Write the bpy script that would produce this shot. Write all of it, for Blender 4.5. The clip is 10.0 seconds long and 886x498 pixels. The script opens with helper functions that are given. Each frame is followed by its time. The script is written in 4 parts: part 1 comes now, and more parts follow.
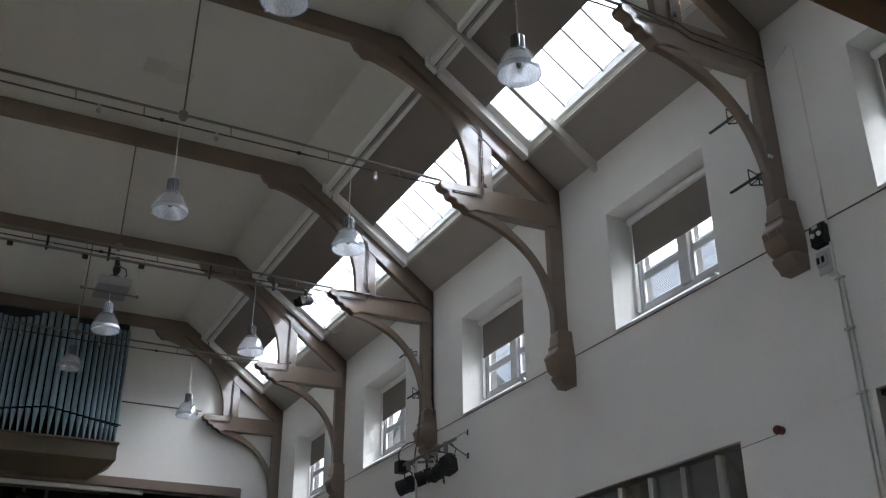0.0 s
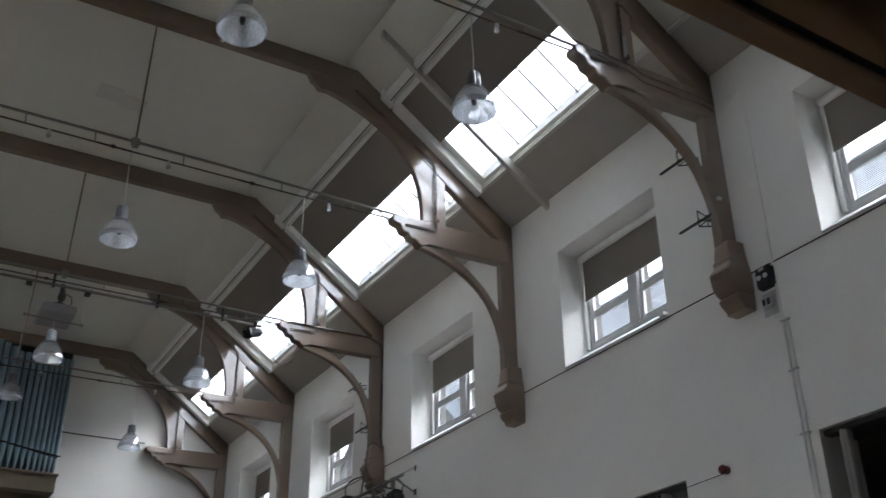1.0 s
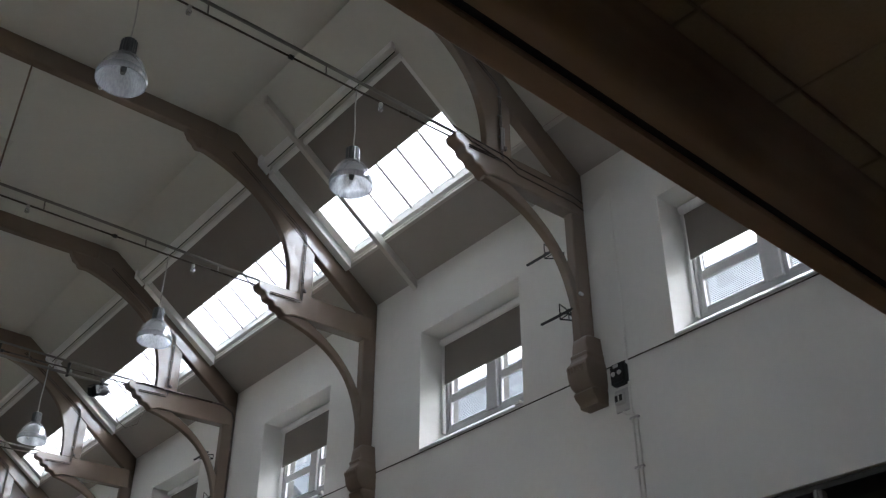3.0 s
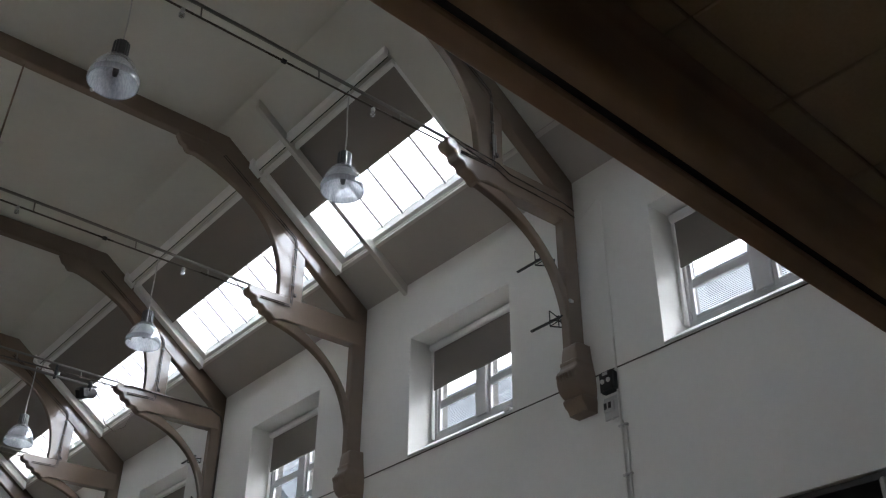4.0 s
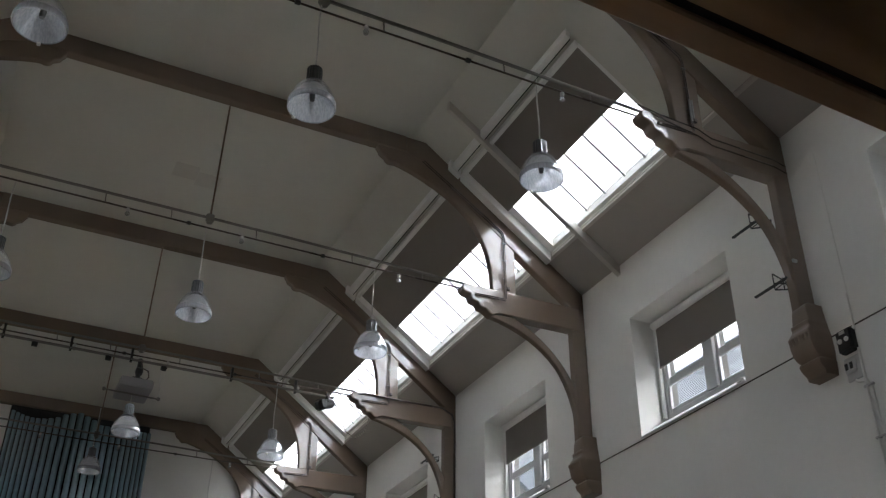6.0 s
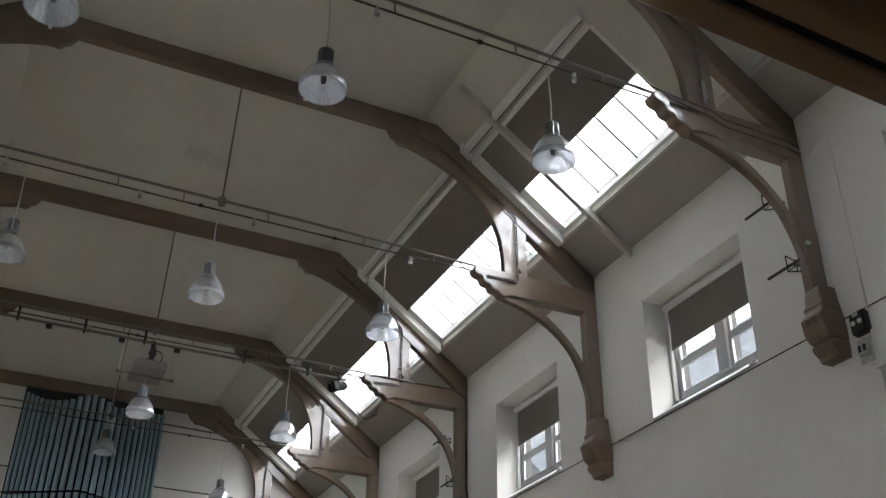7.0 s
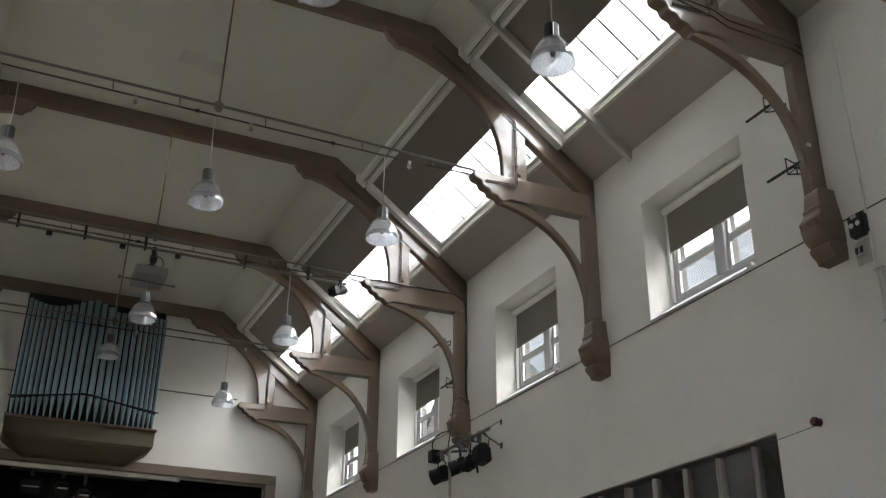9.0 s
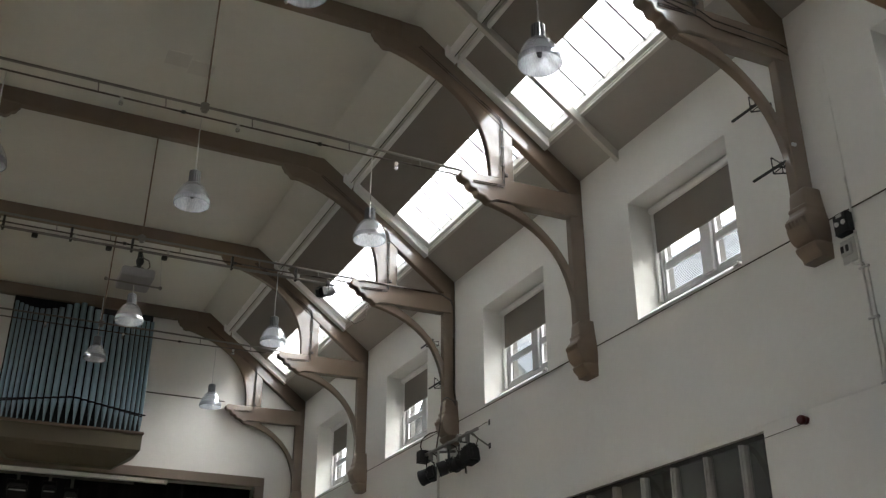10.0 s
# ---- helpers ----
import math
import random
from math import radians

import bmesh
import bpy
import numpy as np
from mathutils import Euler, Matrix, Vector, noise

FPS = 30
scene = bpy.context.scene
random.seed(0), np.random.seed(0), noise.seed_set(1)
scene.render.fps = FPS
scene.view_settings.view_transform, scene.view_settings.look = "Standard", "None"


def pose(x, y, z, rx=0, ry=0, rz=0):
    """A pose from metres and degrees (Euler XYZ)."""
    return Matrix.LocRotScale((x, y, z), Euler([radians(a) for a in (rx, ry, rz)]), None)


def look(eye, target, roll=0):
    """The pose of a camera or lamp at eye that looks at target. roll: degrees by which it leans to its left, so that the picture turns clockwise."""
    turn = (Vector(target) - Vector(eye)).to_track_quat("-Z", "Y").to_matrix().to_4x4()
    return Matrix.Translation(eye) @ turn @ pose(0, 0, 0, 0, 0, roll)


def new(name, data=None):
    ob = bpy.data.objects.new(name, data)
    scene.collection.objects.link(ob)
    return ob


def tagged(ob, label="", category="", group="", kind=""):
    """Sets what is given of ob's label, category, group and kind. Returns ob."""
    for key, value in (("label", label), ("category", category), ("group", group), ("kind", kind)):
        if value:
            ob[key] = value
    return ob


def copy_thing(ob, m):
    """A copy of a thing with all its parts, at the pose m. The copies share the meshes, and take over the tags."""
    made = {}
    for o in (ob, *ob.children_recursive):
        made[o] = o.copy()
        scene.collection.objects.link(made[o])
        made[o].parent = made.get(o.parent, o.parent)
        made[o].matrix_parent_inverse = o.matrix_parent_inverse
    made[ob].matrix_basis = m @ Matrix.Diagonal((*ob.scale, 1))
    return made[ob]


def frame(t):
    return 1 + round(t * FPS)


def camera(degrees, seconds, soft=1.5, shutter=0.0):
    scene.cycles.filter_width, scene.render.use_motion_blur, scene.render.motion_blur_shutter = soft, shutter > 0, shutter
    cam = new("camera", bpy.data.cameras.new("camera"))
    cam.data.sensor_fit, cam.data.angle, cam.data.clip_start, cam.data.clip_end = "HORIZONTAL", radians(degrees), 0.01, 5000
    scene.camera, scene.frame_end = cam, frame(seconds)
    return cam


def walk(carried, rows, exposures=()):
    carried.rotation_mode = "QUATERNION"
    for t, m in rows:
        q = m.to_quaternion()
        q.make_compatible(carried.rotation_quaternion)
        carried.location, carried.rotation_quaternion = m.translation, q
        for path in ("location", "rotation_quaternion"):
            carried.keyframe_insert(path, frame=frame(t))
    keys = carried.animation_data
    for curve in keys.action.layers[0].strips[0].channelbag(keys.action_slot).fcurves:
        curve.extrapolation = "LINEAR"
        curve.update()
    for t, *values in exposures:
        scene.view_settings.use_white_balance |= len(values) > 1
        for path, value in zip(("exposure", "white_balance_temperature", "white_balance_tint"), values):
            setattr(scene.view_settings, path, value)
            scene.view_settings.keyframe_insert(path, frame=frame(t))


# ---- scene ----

# ---- camera: it stands below the gallery and turns ----
cam = camera(47.8, 10.0, soft=1.2, shutter=0.6)
EYE = Vector((0.0, 0.0, 1.6))
PATH = [  # seconds, turn to the left from the hall's axis, tilt up, lean
    (0.0, -27.09, 25.70, -0.43), (0.5, -27.83, 26.42, -0.62), (1.0, -30.18, 27.65, -0.57), (1.5, -32.47, 28.64, -0.61),
    (2.0, -34.38, 30.49, -0.43), (2.5, -37.10, 31.30, -0.26), (2.7, -38.18, 31.63, -0.18), (4.0, -39.55, 32.36, 0.45),
    (4.5, -38.79, 32.41, 0.75), (5.0, -34.29, 32.28, 0.71), (5.5, -28.27, 31.92, 0.57), (5.7, -26.35, 31.82, 0.41),
    (7.0, -24.83, 30.58, 0.86), (7.5, -24.84, 29.00, 0.74), (8.0, -24.93, 27.47, 0.66), (8.5, -24.93, 26.38, 0.58),
    (9.0, -24.96, 25.12, 0.49), (9.5, -25.11, 24.68, 0.33), (10.0, -25.75, 25.15, -0.10)]


def aim(yaw, pitch, roll):
    a, b = radians(yaw), radians(pitch)
    return look(EYE, EYE + Vector((-math.sin(a) * math.cos(b), math.cos(a) * math.cos(b), math.sin(b))), roll)


walk(cam, [(t, aim(y, p, r)) for t, y, p, r in PATH],
     exposures=[(0.0, 3.32, 5780, 11), (1.0, 3.32, 5800, 11), (2.5, 3.21, 5820, 11), (4.5, 3.24, 5900, 11), (5.5, 3.13, 5980, 11), (7.5, 3.46, 6200, 10), (10.0, 3.48, 6420, 9)])

# ---- daylight: an overcast sky ----
world = bpy.data.worlds.new("overcast_sky")
scene.world = world
world.use_nodes = True
wn = world.node_tree.nodes
sky = wn.new("ShaderNodeTexSky")
sky.sky_type, sky.sun_disc = "NISHITA", False
sky.sun_elevation, sky.sun_rotation = radians(52), radians(96)
sky.air_density, sky.dust_density, sky.ozone_density = 1.0, 6.0, 1.0
wn["Background"].inputs["Strength"].default_value = 0.15
cloud = wn.new("ShaderNodeHueSaturation")   # cloud takes most of the blue out of the sky
cloud.inputs["Saturation"].default_value = 0.25
world.node_tree.links.new(sky.outputs["Color"], cloud.inputs["Color"])
world.node_tree.links.new(cloud.outputs["Color"], wn["Background"].inputs["Color"])
sun = new("sun", bpy.data.lights.new("sun", "SUN"))
sun.data.energy, sun.data.angle, sun.data.color = 0.25, radians(50), (1.0, 0.98, 0.95)
sun.matrix_world = look((30, -3, 40), (0, 0, 0))


# ---- materials ----
def material(name, color, rough=0.6, metal=0.0, grain=40.0, vary=0.08, bump=0.02, stain=1.5, stain_mix=0.12, dark=None, stretch=(1, 1, 1),
             coat=0.0, random_tint=0.0):
    """A painted or natural surface: fine grain, broad stains, uneven gloss and a little relief."""
    m = bpy.data.materials.new(name)
    m.use_nodes = True
    n, l = m.node_tree.nodes, m.node_tree.links
    b = n["Principled BSDF"]
    co = n.new("ShaderNodeTexCoord")
    mp = n.new("ShaderNodeMapping")
    mp.inputs["Scale"].default_value = stretch
    l.new(co.outputs["Object"], mp.inputs["Vector"])
    fine, broad = n.new("ShaderNodeTexNoise"), n.new("ShaderNodeTexNoise")
    for tex, scale, detail in ((fine, grain, 5.0), (broad, stain, 6.0)):
        tex.inputs["Scale"].default_value, tex.inputs["Detail"].default_value = scale, detail
        l.new(mp.outputs["Vector"], tex.inputs["Vector"])
    dark = dark or tuple(c * 0.7 for c in color)
    ramp = n.new("ShaderNodeMapRange")
    ramp.inputs["From Min"].default_value, ramp.inputs["From Max"].default_value = 0.42, 0.68
    ramp.inputs["To Max"].default_value = stain_mix
    l.new(broad.outputs["Fac"], ramp.inputs["Value"])
    mix = n.new("ShaderNodeMix")
    mix.data_type = "RGBA"
    mix.inputs["A"].default_value, mix.inputs["B"].default_value = (*color, 1), (*dark, 1)
    l.new(ramp.outputs["Result"], mix.inputs["Factor"])
    val = n.new("ShaderNodeMapRange")
    val.inputs["To Min"].default_value, val.inputs["To Max"].default_value = 1 - vary, 1 + vary
    l.new(fine.outputs["Fac"], val.inputs["Value"])
    hsv = n.new("ShaderNodeHueSaturation")
    l.new(mix.outputs["Result"], hsv.inputs["Color"])
    if random_tint:
        info, add, rnd = n.new("ShaderNodeObjectInfo"), n.new("ShaderNodeMath"), n.new("ShaderNodeMapRange")
        rnd.inputs["To Min"].default_value, rnd.inputs["To Max"].default_value = 1 - random_tint, 1 + random_tint
        l.new(info.outputs["Random"], rnd.inputs["Value"])
        add.operation = "MULTIPLY"
        l.new(val.outputs["Result"], add.inputs[0])
        l.new(rnd.outputs["Result"], add.inputs[1])
        l.new(add.outputs["Value"], hsv.inputs["Value"])
    else:
        l.new(val.outputs["Result"], hsv.inputs["Value"])
    l.new(hsv.outputs["Color"], b.inputs["Base Color"])
    gloss = n.new("ShaderNodeMapRange")
    gloss.inputs["To Min"].default_value, gloss.inputs["To Max"].default_value = max(rough - 0.1, 0.02), min(rough + 0.1, 1)
    l.new(broad.outputs["Fac"], gloss.inputs["Value"])
    l.new(gloss.outputs["Result"], b.inputs["Roughness"])
    b.inputs["Metallic"].default_value = metal
    b.inputs["Coat Weight"].default_value, b.inputs["Coat Roughness"].default_value = coat, 0.22
    if bump:
        bp = n.new("ShaderNodeBump")
        bp.inputs["Strength"].default_value, bp.inputs["Distance"].default_value = 0.4, bump
        l.new(fine.outputs["Fac"], bp.inputs["Height"])
        l.new(bp.outputs["Normal"], b.inputs["Normal"])
    return m


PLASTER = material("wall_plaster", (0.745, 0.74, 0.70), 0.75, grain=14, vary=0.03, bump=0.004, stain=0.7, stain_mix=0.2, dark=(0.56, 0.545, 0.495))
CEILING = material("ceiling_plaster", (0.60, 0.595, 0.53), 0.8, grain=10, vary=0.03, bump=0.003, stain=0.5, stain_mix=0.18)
# Darker taupe copy of the ceiling plaster: shade at the eaves, put in as colour.
EAVES_SHADE = material("eaves_shade_tone", (0.41, 0.385, 0.345), 0.7, grain=10, vary=0.03, bump=0.002, stain=0.6, stain_mix=0.2)
HATCH = material("ceiling_hatch_paint", (0.54, 0.53, 0.475), 0.7, grain=10, vary=0.03, bump=0.002, stain=2.0, stain_mix=0.2)
TIMBER = material("brown_painted_timber", (0.178, 0.126, 0.086), 0.5, grain=9, vary=0.05, bump=0.0, stain=1.1, stain_mix=0.12, coat=1.0)
TIMBER.node_tree.nodes["Principled BSDF"].inputs["Coat IOR"].default_value = 1.9        # thick gloss oil paint
TIMBER.node_tree.nodes["Principled BSDF"].inputs["Coat Roughness"].default_value = 0.11
CARVED = material("worn_brown_paint", (0.19, 0.138, 0.096), 0.55, grain=18, vary=0.06, bump=0.002, stain=4.0, stain_mix=0.25, coat=0.5)
CARVED.node_tree.nodes["Principled BSDF"].inputs["Coat Roughness"].default_value = 0.4
WHITE = material("white_gloss_paint", (0.78, 0.78, 0.75), 0.4, grain=30, vary=0.03, bump=0.001, stain=3, stain_mix=0.15)
FRAME = material("aged_white_window_paint", (0.52, 0.525, 0.53), 0.45, grain=30, vary=0.04, bump=0.001, stain=3, stain_mix=0.2)
RAIL = material("cream_painted_timber", (0.56, 0.54, 0.49), 0.5, grain=25, vary=0.05, bump=0.001, stain=2, stain_mix=0.2)
BAR = material("grey_painted_glazing_bar", (0.62, 0.62, 0.61), 0.5, grain=30, vary=0.06, bump=0.0)
FABRIC = material("taupe_blind_fabric", (0.235, 0.215, 0.19), 0.9, grain=300, vary=0.08, bump=0.0006, stain=1.2, stain_mix=0.1)
IRON = material("dark_iron", (0.03, 0.03, 0.03), 0.45, 0.5, grain=60, vary=0.2, bump=0.0005)
STEEL = material("grey_galvanised_steel", (0.22, 0.21, 0.195), 0.4, 0.8, grain=60, vary=0.12, bump=0.0003)
BLACK = material("black_lamp_housing", (0.011, 0.011, 0.012), 0.6, 0.0, grain=80, vary=0.2, bump=0.0004)
CABLE = material("brown_cable_sheath", (0.085, 0.068, 0.056), 0.28, 0.35, grain=80, vary=0.2, bump=0.0)
GREYCAP = material("grey_ribbed_metal", (0.13, 0.135, 0.14), 0.3, 0.8, grain=50, vary=0.1, bump=0.0003)
PIPE = material("blue_grey_zinc", (0.26, 0.365, 0.415), 0.34, 0.75, grain=9, vary=0.03, bump=0.0, stain=2, stain_mix=0.12, dark=(0.14, 0.20, 0.235), stretch=(1, 1, 0.25), random_tint=0.07)
TRIM = material("tan_painted_moulding", (0.19, 0.152, 0.12), 0.5, grain=14, vary=0.05, bump=0.001, stain=2, stain_mix=0.2)
CASE = material("tan_painted_case", (0.115, 0.098, 0.064), 0.5, grain=12, vary=0.06, bump=0.001, stain=2, stain_mix=0.2, stretch=(0.3, 1, 1))
CASE_EDGE = material("red_brown_moulding", (0.145, 0.098, 0.066), 0.45, grain=20, vary=0.1, bump=0.001)
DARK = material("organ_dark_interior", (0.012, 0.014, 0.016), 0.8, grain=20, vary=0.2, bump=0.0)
CURTAIN = material("black_stage_curtain", (0.012, 0.012, 0.012), 0.95, grain=120, vary=0.3, bump=0.001, stretch=(1, 1, 0.1))
GALLERY = material("dark_varnished_timber", (0.40, 0.265, 0.172), 0.42, grain=22, vary=0.14, bump=0.0015, stain=2.5, stain_mix=0.45, stretch=(0.12, 1, 1))
SOFFIT = material("stained_ceiling_tile", (0.46, 0.355, 0.235), 0.7, grain=60, vary=0.12, bump=0.001, stain=1.4, stain_mix=0.3)
FLOOR = material("worn_wooden_floor", (0.22, 0.155, 0.098), 0.4, grain=8, vary=0.12, bump=0.001, stain=1, stain_mix=0.4, stretch=(1, 0.1, 1))
SLATE = material("grey_roof_slate", (0.088, 0.095, 0.103), 0.75, grain=12, vary=0.15, bump=0.004, stain=1.5, stain_mix=0.5, random_tint=0.2)
# Darker copy of the roof slate, offsetting the glare on the wing's slope.
TONED_SLATE = material("toned_down_slate", (0.055, 0.062, 0.07), 0.95, grain=12, vary=0.15, bump=0.004, stain=1.5, stain_mix=0.5, random_tint=0.25)
TONED_SLATE.node_tree.nodes["Principled BSDF"].inputs["Specular IOR Level"].default_value = 0.1   # gloss cut against the sky's reflection
LEAD = material("weathered_lead", (0.16, 0.165, 0.185), 0.6, 0.2, grain=6, vary=0.06, bump=0.002, stain=0.8, stain_mix=0.3)
STONE = material("grey_rubble_stone", (0.085, 0.080, 0.072), 0.85, grain=6, vary=0.2, bump=0.01, stain=1.2, stain_mix=0.4)
# Dull green, taken darker so the corridor's lack of light is in the colour.
DIM = material("corridor_green_darkened", (0.11, 0.115, 0.10), 0.7, grain=14, vary=0.04, bump=0.002, stain=0.8, stain_mix=0.2)
RED = material("red_sounder_plastic", (0.10, 0.012, 0.012), 0.35, grain=30, vary=0.05, bump=0.0)
PALE = material("pale_grey_plastic", (0.50, 0.50, 0.48), 0.45, grain=40, vary=0.04, bump=0.0)
POST = material("grey_painted_post", (0.432, 0.420, 0.384), 0.35, grain=25, vary=0.06, bump=0.001, stain=3, stain_mix=0.25, stretch=(1, 1, 0.2))
DARKPOST = material("dark_head_rail", (0.023, 0.020, 0.018), 0.5, grain=25, vary=0.1, bump=0.001)
PROJ = material("grey_projector_plastic", (0.30, 0.295, 0.30), 0.45, grain=60, vary=0.04, bump=0.0)
GROUND = material("paved_yard", (0.16, 0.155, 0.14), 0.85, grain=4, vary=0.15, bump=0.01, stain=0.3, stain_mix=0.4)


def glass_material(name, tint, rough, ior=1.45):
    m = bpy.data.materials.new(name)
    m.use_nodes = True
    b = m.node_tree.nodes["Principled BSDF"]
    b.inputs["Base Color"].default_value = (*tint, 1)
    b.inputs["Roughness"].default_value, b.inputs["IOR"].default_value = rough, ior
    b.inputs["Transmission Weight"].default_value = 1.0
    return m


GLASS = glass_material("window_glass", (0.96, 0.98, 0.97), 0.0)


def acrylic_material(name, veil, clear_low, clear_high, milkiness):
    """Clear prismatic plastic: see-through, milky where light falls through it, glossy."""
    m = bpy.data.materials.new(name)
    m.use_nodes = True
    n, l = m.node_tree.nodes, m.node_tree.links
    out = n["Material Output"]
    b = n["Principled BSDF"]
    b.inputs["Base Color"].default_value, b.inputs["Roughness"].default_value = (*veil, 1), 0.10
    b.inputs["Metallic"].default_value = 1.0
    milk, milky = n.new("ShaderNodeBsdfTranslucent"), n.new("ShaderNodeMixShader")
    milk.inputs["Color"].default_value = (0.88, 0.92, 0.97, 1)
    milky.inputs["Fac"].default_value = milkiness
    l.new(b.outputs["BSDF"], milky.inputs[1])
    l.new(milk.outputs["BSDF"], milky.inputs[2])
    clear, mix = n.new("ShaderNodeBsdfTransparent"), n.new("ShaderNodeMixShader")
    wave, mr = n.new("ShaderNodeTexNoise"), n.new("ShaderNodeMapRange")
    co, mp = n.new("ShaderNodeTexCoord"), n.new("ShaderNodeMapping")
    mp.inputs["Scale"].default_value = (1, 1, 0.04)
    l.new(co.outputs["Object"], mp.inputs["Vector"])
    l.new(mp.outputs["Vector"], wave.inputs["Vector"])
    wave.inputs["Scale"].default_value, wave.inputs["Detail"].default_value = 80.0, 1.0
    mr.inputs["From Min"].default_value, mr.inputs["From Max"].default_value = 0.35, 0.65
    mr.inputs["To Min"].default_value, mr.inputs["To Max"].default_value = clear_low, clear_high
    l.new(wave.outputs["Fac"], mr.inputs["Value"])
    l.new(mr.outputs["Result"], mix.inputs["Fac"])
    l.new(clear.outputs["BSDF"], mix.inputs[1])
    l.new(milky.outputs["Shader"], mix.inputs[2])
    l.new(mix.outputs["Shader"], out.inputs["Surface"])
    return m


ACRYLIC = acrylic_material("prismatic_acrylic", (0.88, 0.90, 0.94), 0.40, 0.54, 0.40)
REFLECTOR = acrylic_material("ribbed_reflector", (0.95, 0.97, 1.0), 0.75, 0.95, 0.45)
RIM = acrylic_material("thick_clear_rim", (0.60, 0.62, 0.65), 0.70, 0.85, 0.35)


# ---- mesh helpers ----
def mesh_of(name, bm, mat):
    bmesh.ops.recalc_face_normals(bm, faces=bm.faces)
    me = bpy.data.meshes.new(name)
    bm.to_mesh(me)
    bm.free()
    me.materials.append(mat)
    return me


def smooth(me, angle=40):
    me.shade_smooth()
    me.set_sharp_from_angle(angle=radians(angle))


def part(name, bm, mat, parent=None, label="", round_edges=False):
    me = mesh_of(name, bm, mat)
    if round_edges:
        smooth(me)
    ob = new(name, me)
    ob.parent = parent
    return tagged(ob, label)


def empty(name, m, label, category, group="", kind=""):
    ob = new(name)
    ob.matrix_basis = m
    return tagged(ob, label, category, group, kind)


def add_box(bm, x0, x1, y0, y1, z0, z1):
    v = [bm.verts.new((x, y, z)) for z in (z0, z1) for y in (y0, y1) for x in (x0, x1)]
    for f in ((0, 1, 3, 2), (4, 5, 7, 6), (0, 1, 5, 4), (2, 3, 7, 6), (0, 2, 6, 4), (1, 3, 7, 5)):
        bm.faces.new([v[i] for i in f])
    return v


def box(x0, x1, y0, y1, z0, z1, bevel=0.0, m=None, seg=1):
    bm = bmesh.new()
    add_box(bm, x0, x1, y0, y1, z0, z1)
    if bevel:
        bmesh.ops.recalc_face_normals(bm, faces=bm.faces)
        bmesh.ops.bevel(bm, geom=bm.edges[:], offset=bevel, segments=seg, affect="EDGES")
    if m is not None:
        bmesh.ops.transform(bm, matrix=m, verts=bm.verts)
    return bm


def prism(points, y0, y1, bevel=0.006):
    """A closed outline in x and z, drawn out from y0 to y1."""
    bm = bmesh.new()
    a = [bm.verts.new((x, y0, z)) for x, z in points]
    b = [bm.verts.new((x, y1, z)) for x, z in points]
    n = len(points)
    fa, fb = bm.faces.new(a), bm.faces.new(b)
    for i in range(n):
        bm.faces.new((a[i], a[(i + 1) % n], b[(i + 1) % n], b[i]))
    bmesh.ops.recalc_face_normals(bm, faces=bm.faces)
    if bevel:
        rim = [e for e in bm.edges if (fa in e.link_faces) != (fb in e.link_faces)]
        bmesh.ops.bevel(bm, geom=rim, offset=bevel, segments=1, affect="EDGES", clamp_overlap=True)
    bmesh.ops.triangulate(bm, faces=[f for f in bm.faces if len(f.verts) > 4])
    return bm


def lathe(profile, seg=24, m=None):
    """A profile of radius and height, turned about z."""
    bm = bmesh.new()
    rings = []
    for r, z in profile:
        if r < 1e-5:
            rings.append([bm.verts.new((0, 0, z))])
        else:
            rings.append([bm.verts.new((r * math.cos(i * math.tau / seg), r * math.sin(i * math.tau / seg), z)) for i in range(seg)])
    for p, q in zip(rings, rings[1:]):
        for i in range(seg):
            j = (i + 1) % seg
            f = [p[i % len(p)], p[j % len(p)], q[j % len(q)], q[i % len(q)]]
            f = list(dict.fromkeys(f))
            if len(f) > 2:
                bm.faces.new(f)
    if m is not None:
        bmesh.ops.transform(bm, matrix=m, verts=bm.verts)
    return bm


def tube(points, r, seg=8, bm=None):
    """A round bar along a line of points, with closed ends."""
    bm = bm or bmesh.new()
    pts = [Vector(p) for p in points]
    rings = []
    for i, p in enumerate(pts):
        d = (pts[min(i + 1, len(pts) - 1)] - pts[max(i - 1, 0)]).normalized()
        side = d.cross(Vector((0, 0, 1)) if abs(d.z) < 0.9 else Vector((1, 0, 0))).normalized()
        up = side.cross(d)
        rings.append([bm.verts.new(p + r * (side * math.cos(a) + up * math.sin(a))) for a in (k * math.tau / seg for k in range(seg))])
    for p, q in zip(rings, rings[1:]):
        for i in range(seg):
            bm.faces.new((p[i], p[(i + 1) % seg], q[(i + 1) % seg], q[i]))
    bm.faces.new(rings[0])
    bm.faces.new(rings[-1])
    return bm


def bez(p0, p1, p2, p3, n=8):
    """Points on a cubic curve, without its first."""
    out = []
    for i in range(1, n + 1):
        t = i / n
        a, b, c, d = (1 - t) ** 3, 3 * t * (1 - t) ** 2, 3 * t * t * (1 - t), t ** 3
        out.append(tuple(a * u + b * v + c * w + d * x for u, v, w, x in zip(p0, p1, p2, p3)))
    return out


def structure(name, bm, mat, label, category):
    return tagged(part(name, bm, mat), label, category, kind="structure")


# ---- the plan ----
WALL = 6.5                     # face of the windowed wall
MID = 1.7                      # the hall's middle line
LEFT = 2 * MID - WALL
BAY = 3.656
TRUSS = [5.764 + BAY * i for i in range(5)]
END = 20.52                    # face of the stage wall
BACK = -4.0
HEAD, RISE = 7.86, 0.745       # height of the wall head, rise of the roof
FLAT = 9.56                    # the flat ceiling
KINK = WALL - (FLAT - HEAD) / RISE
SILL, LINTEL, REVEAL = 5.60, 7.09, 0.36
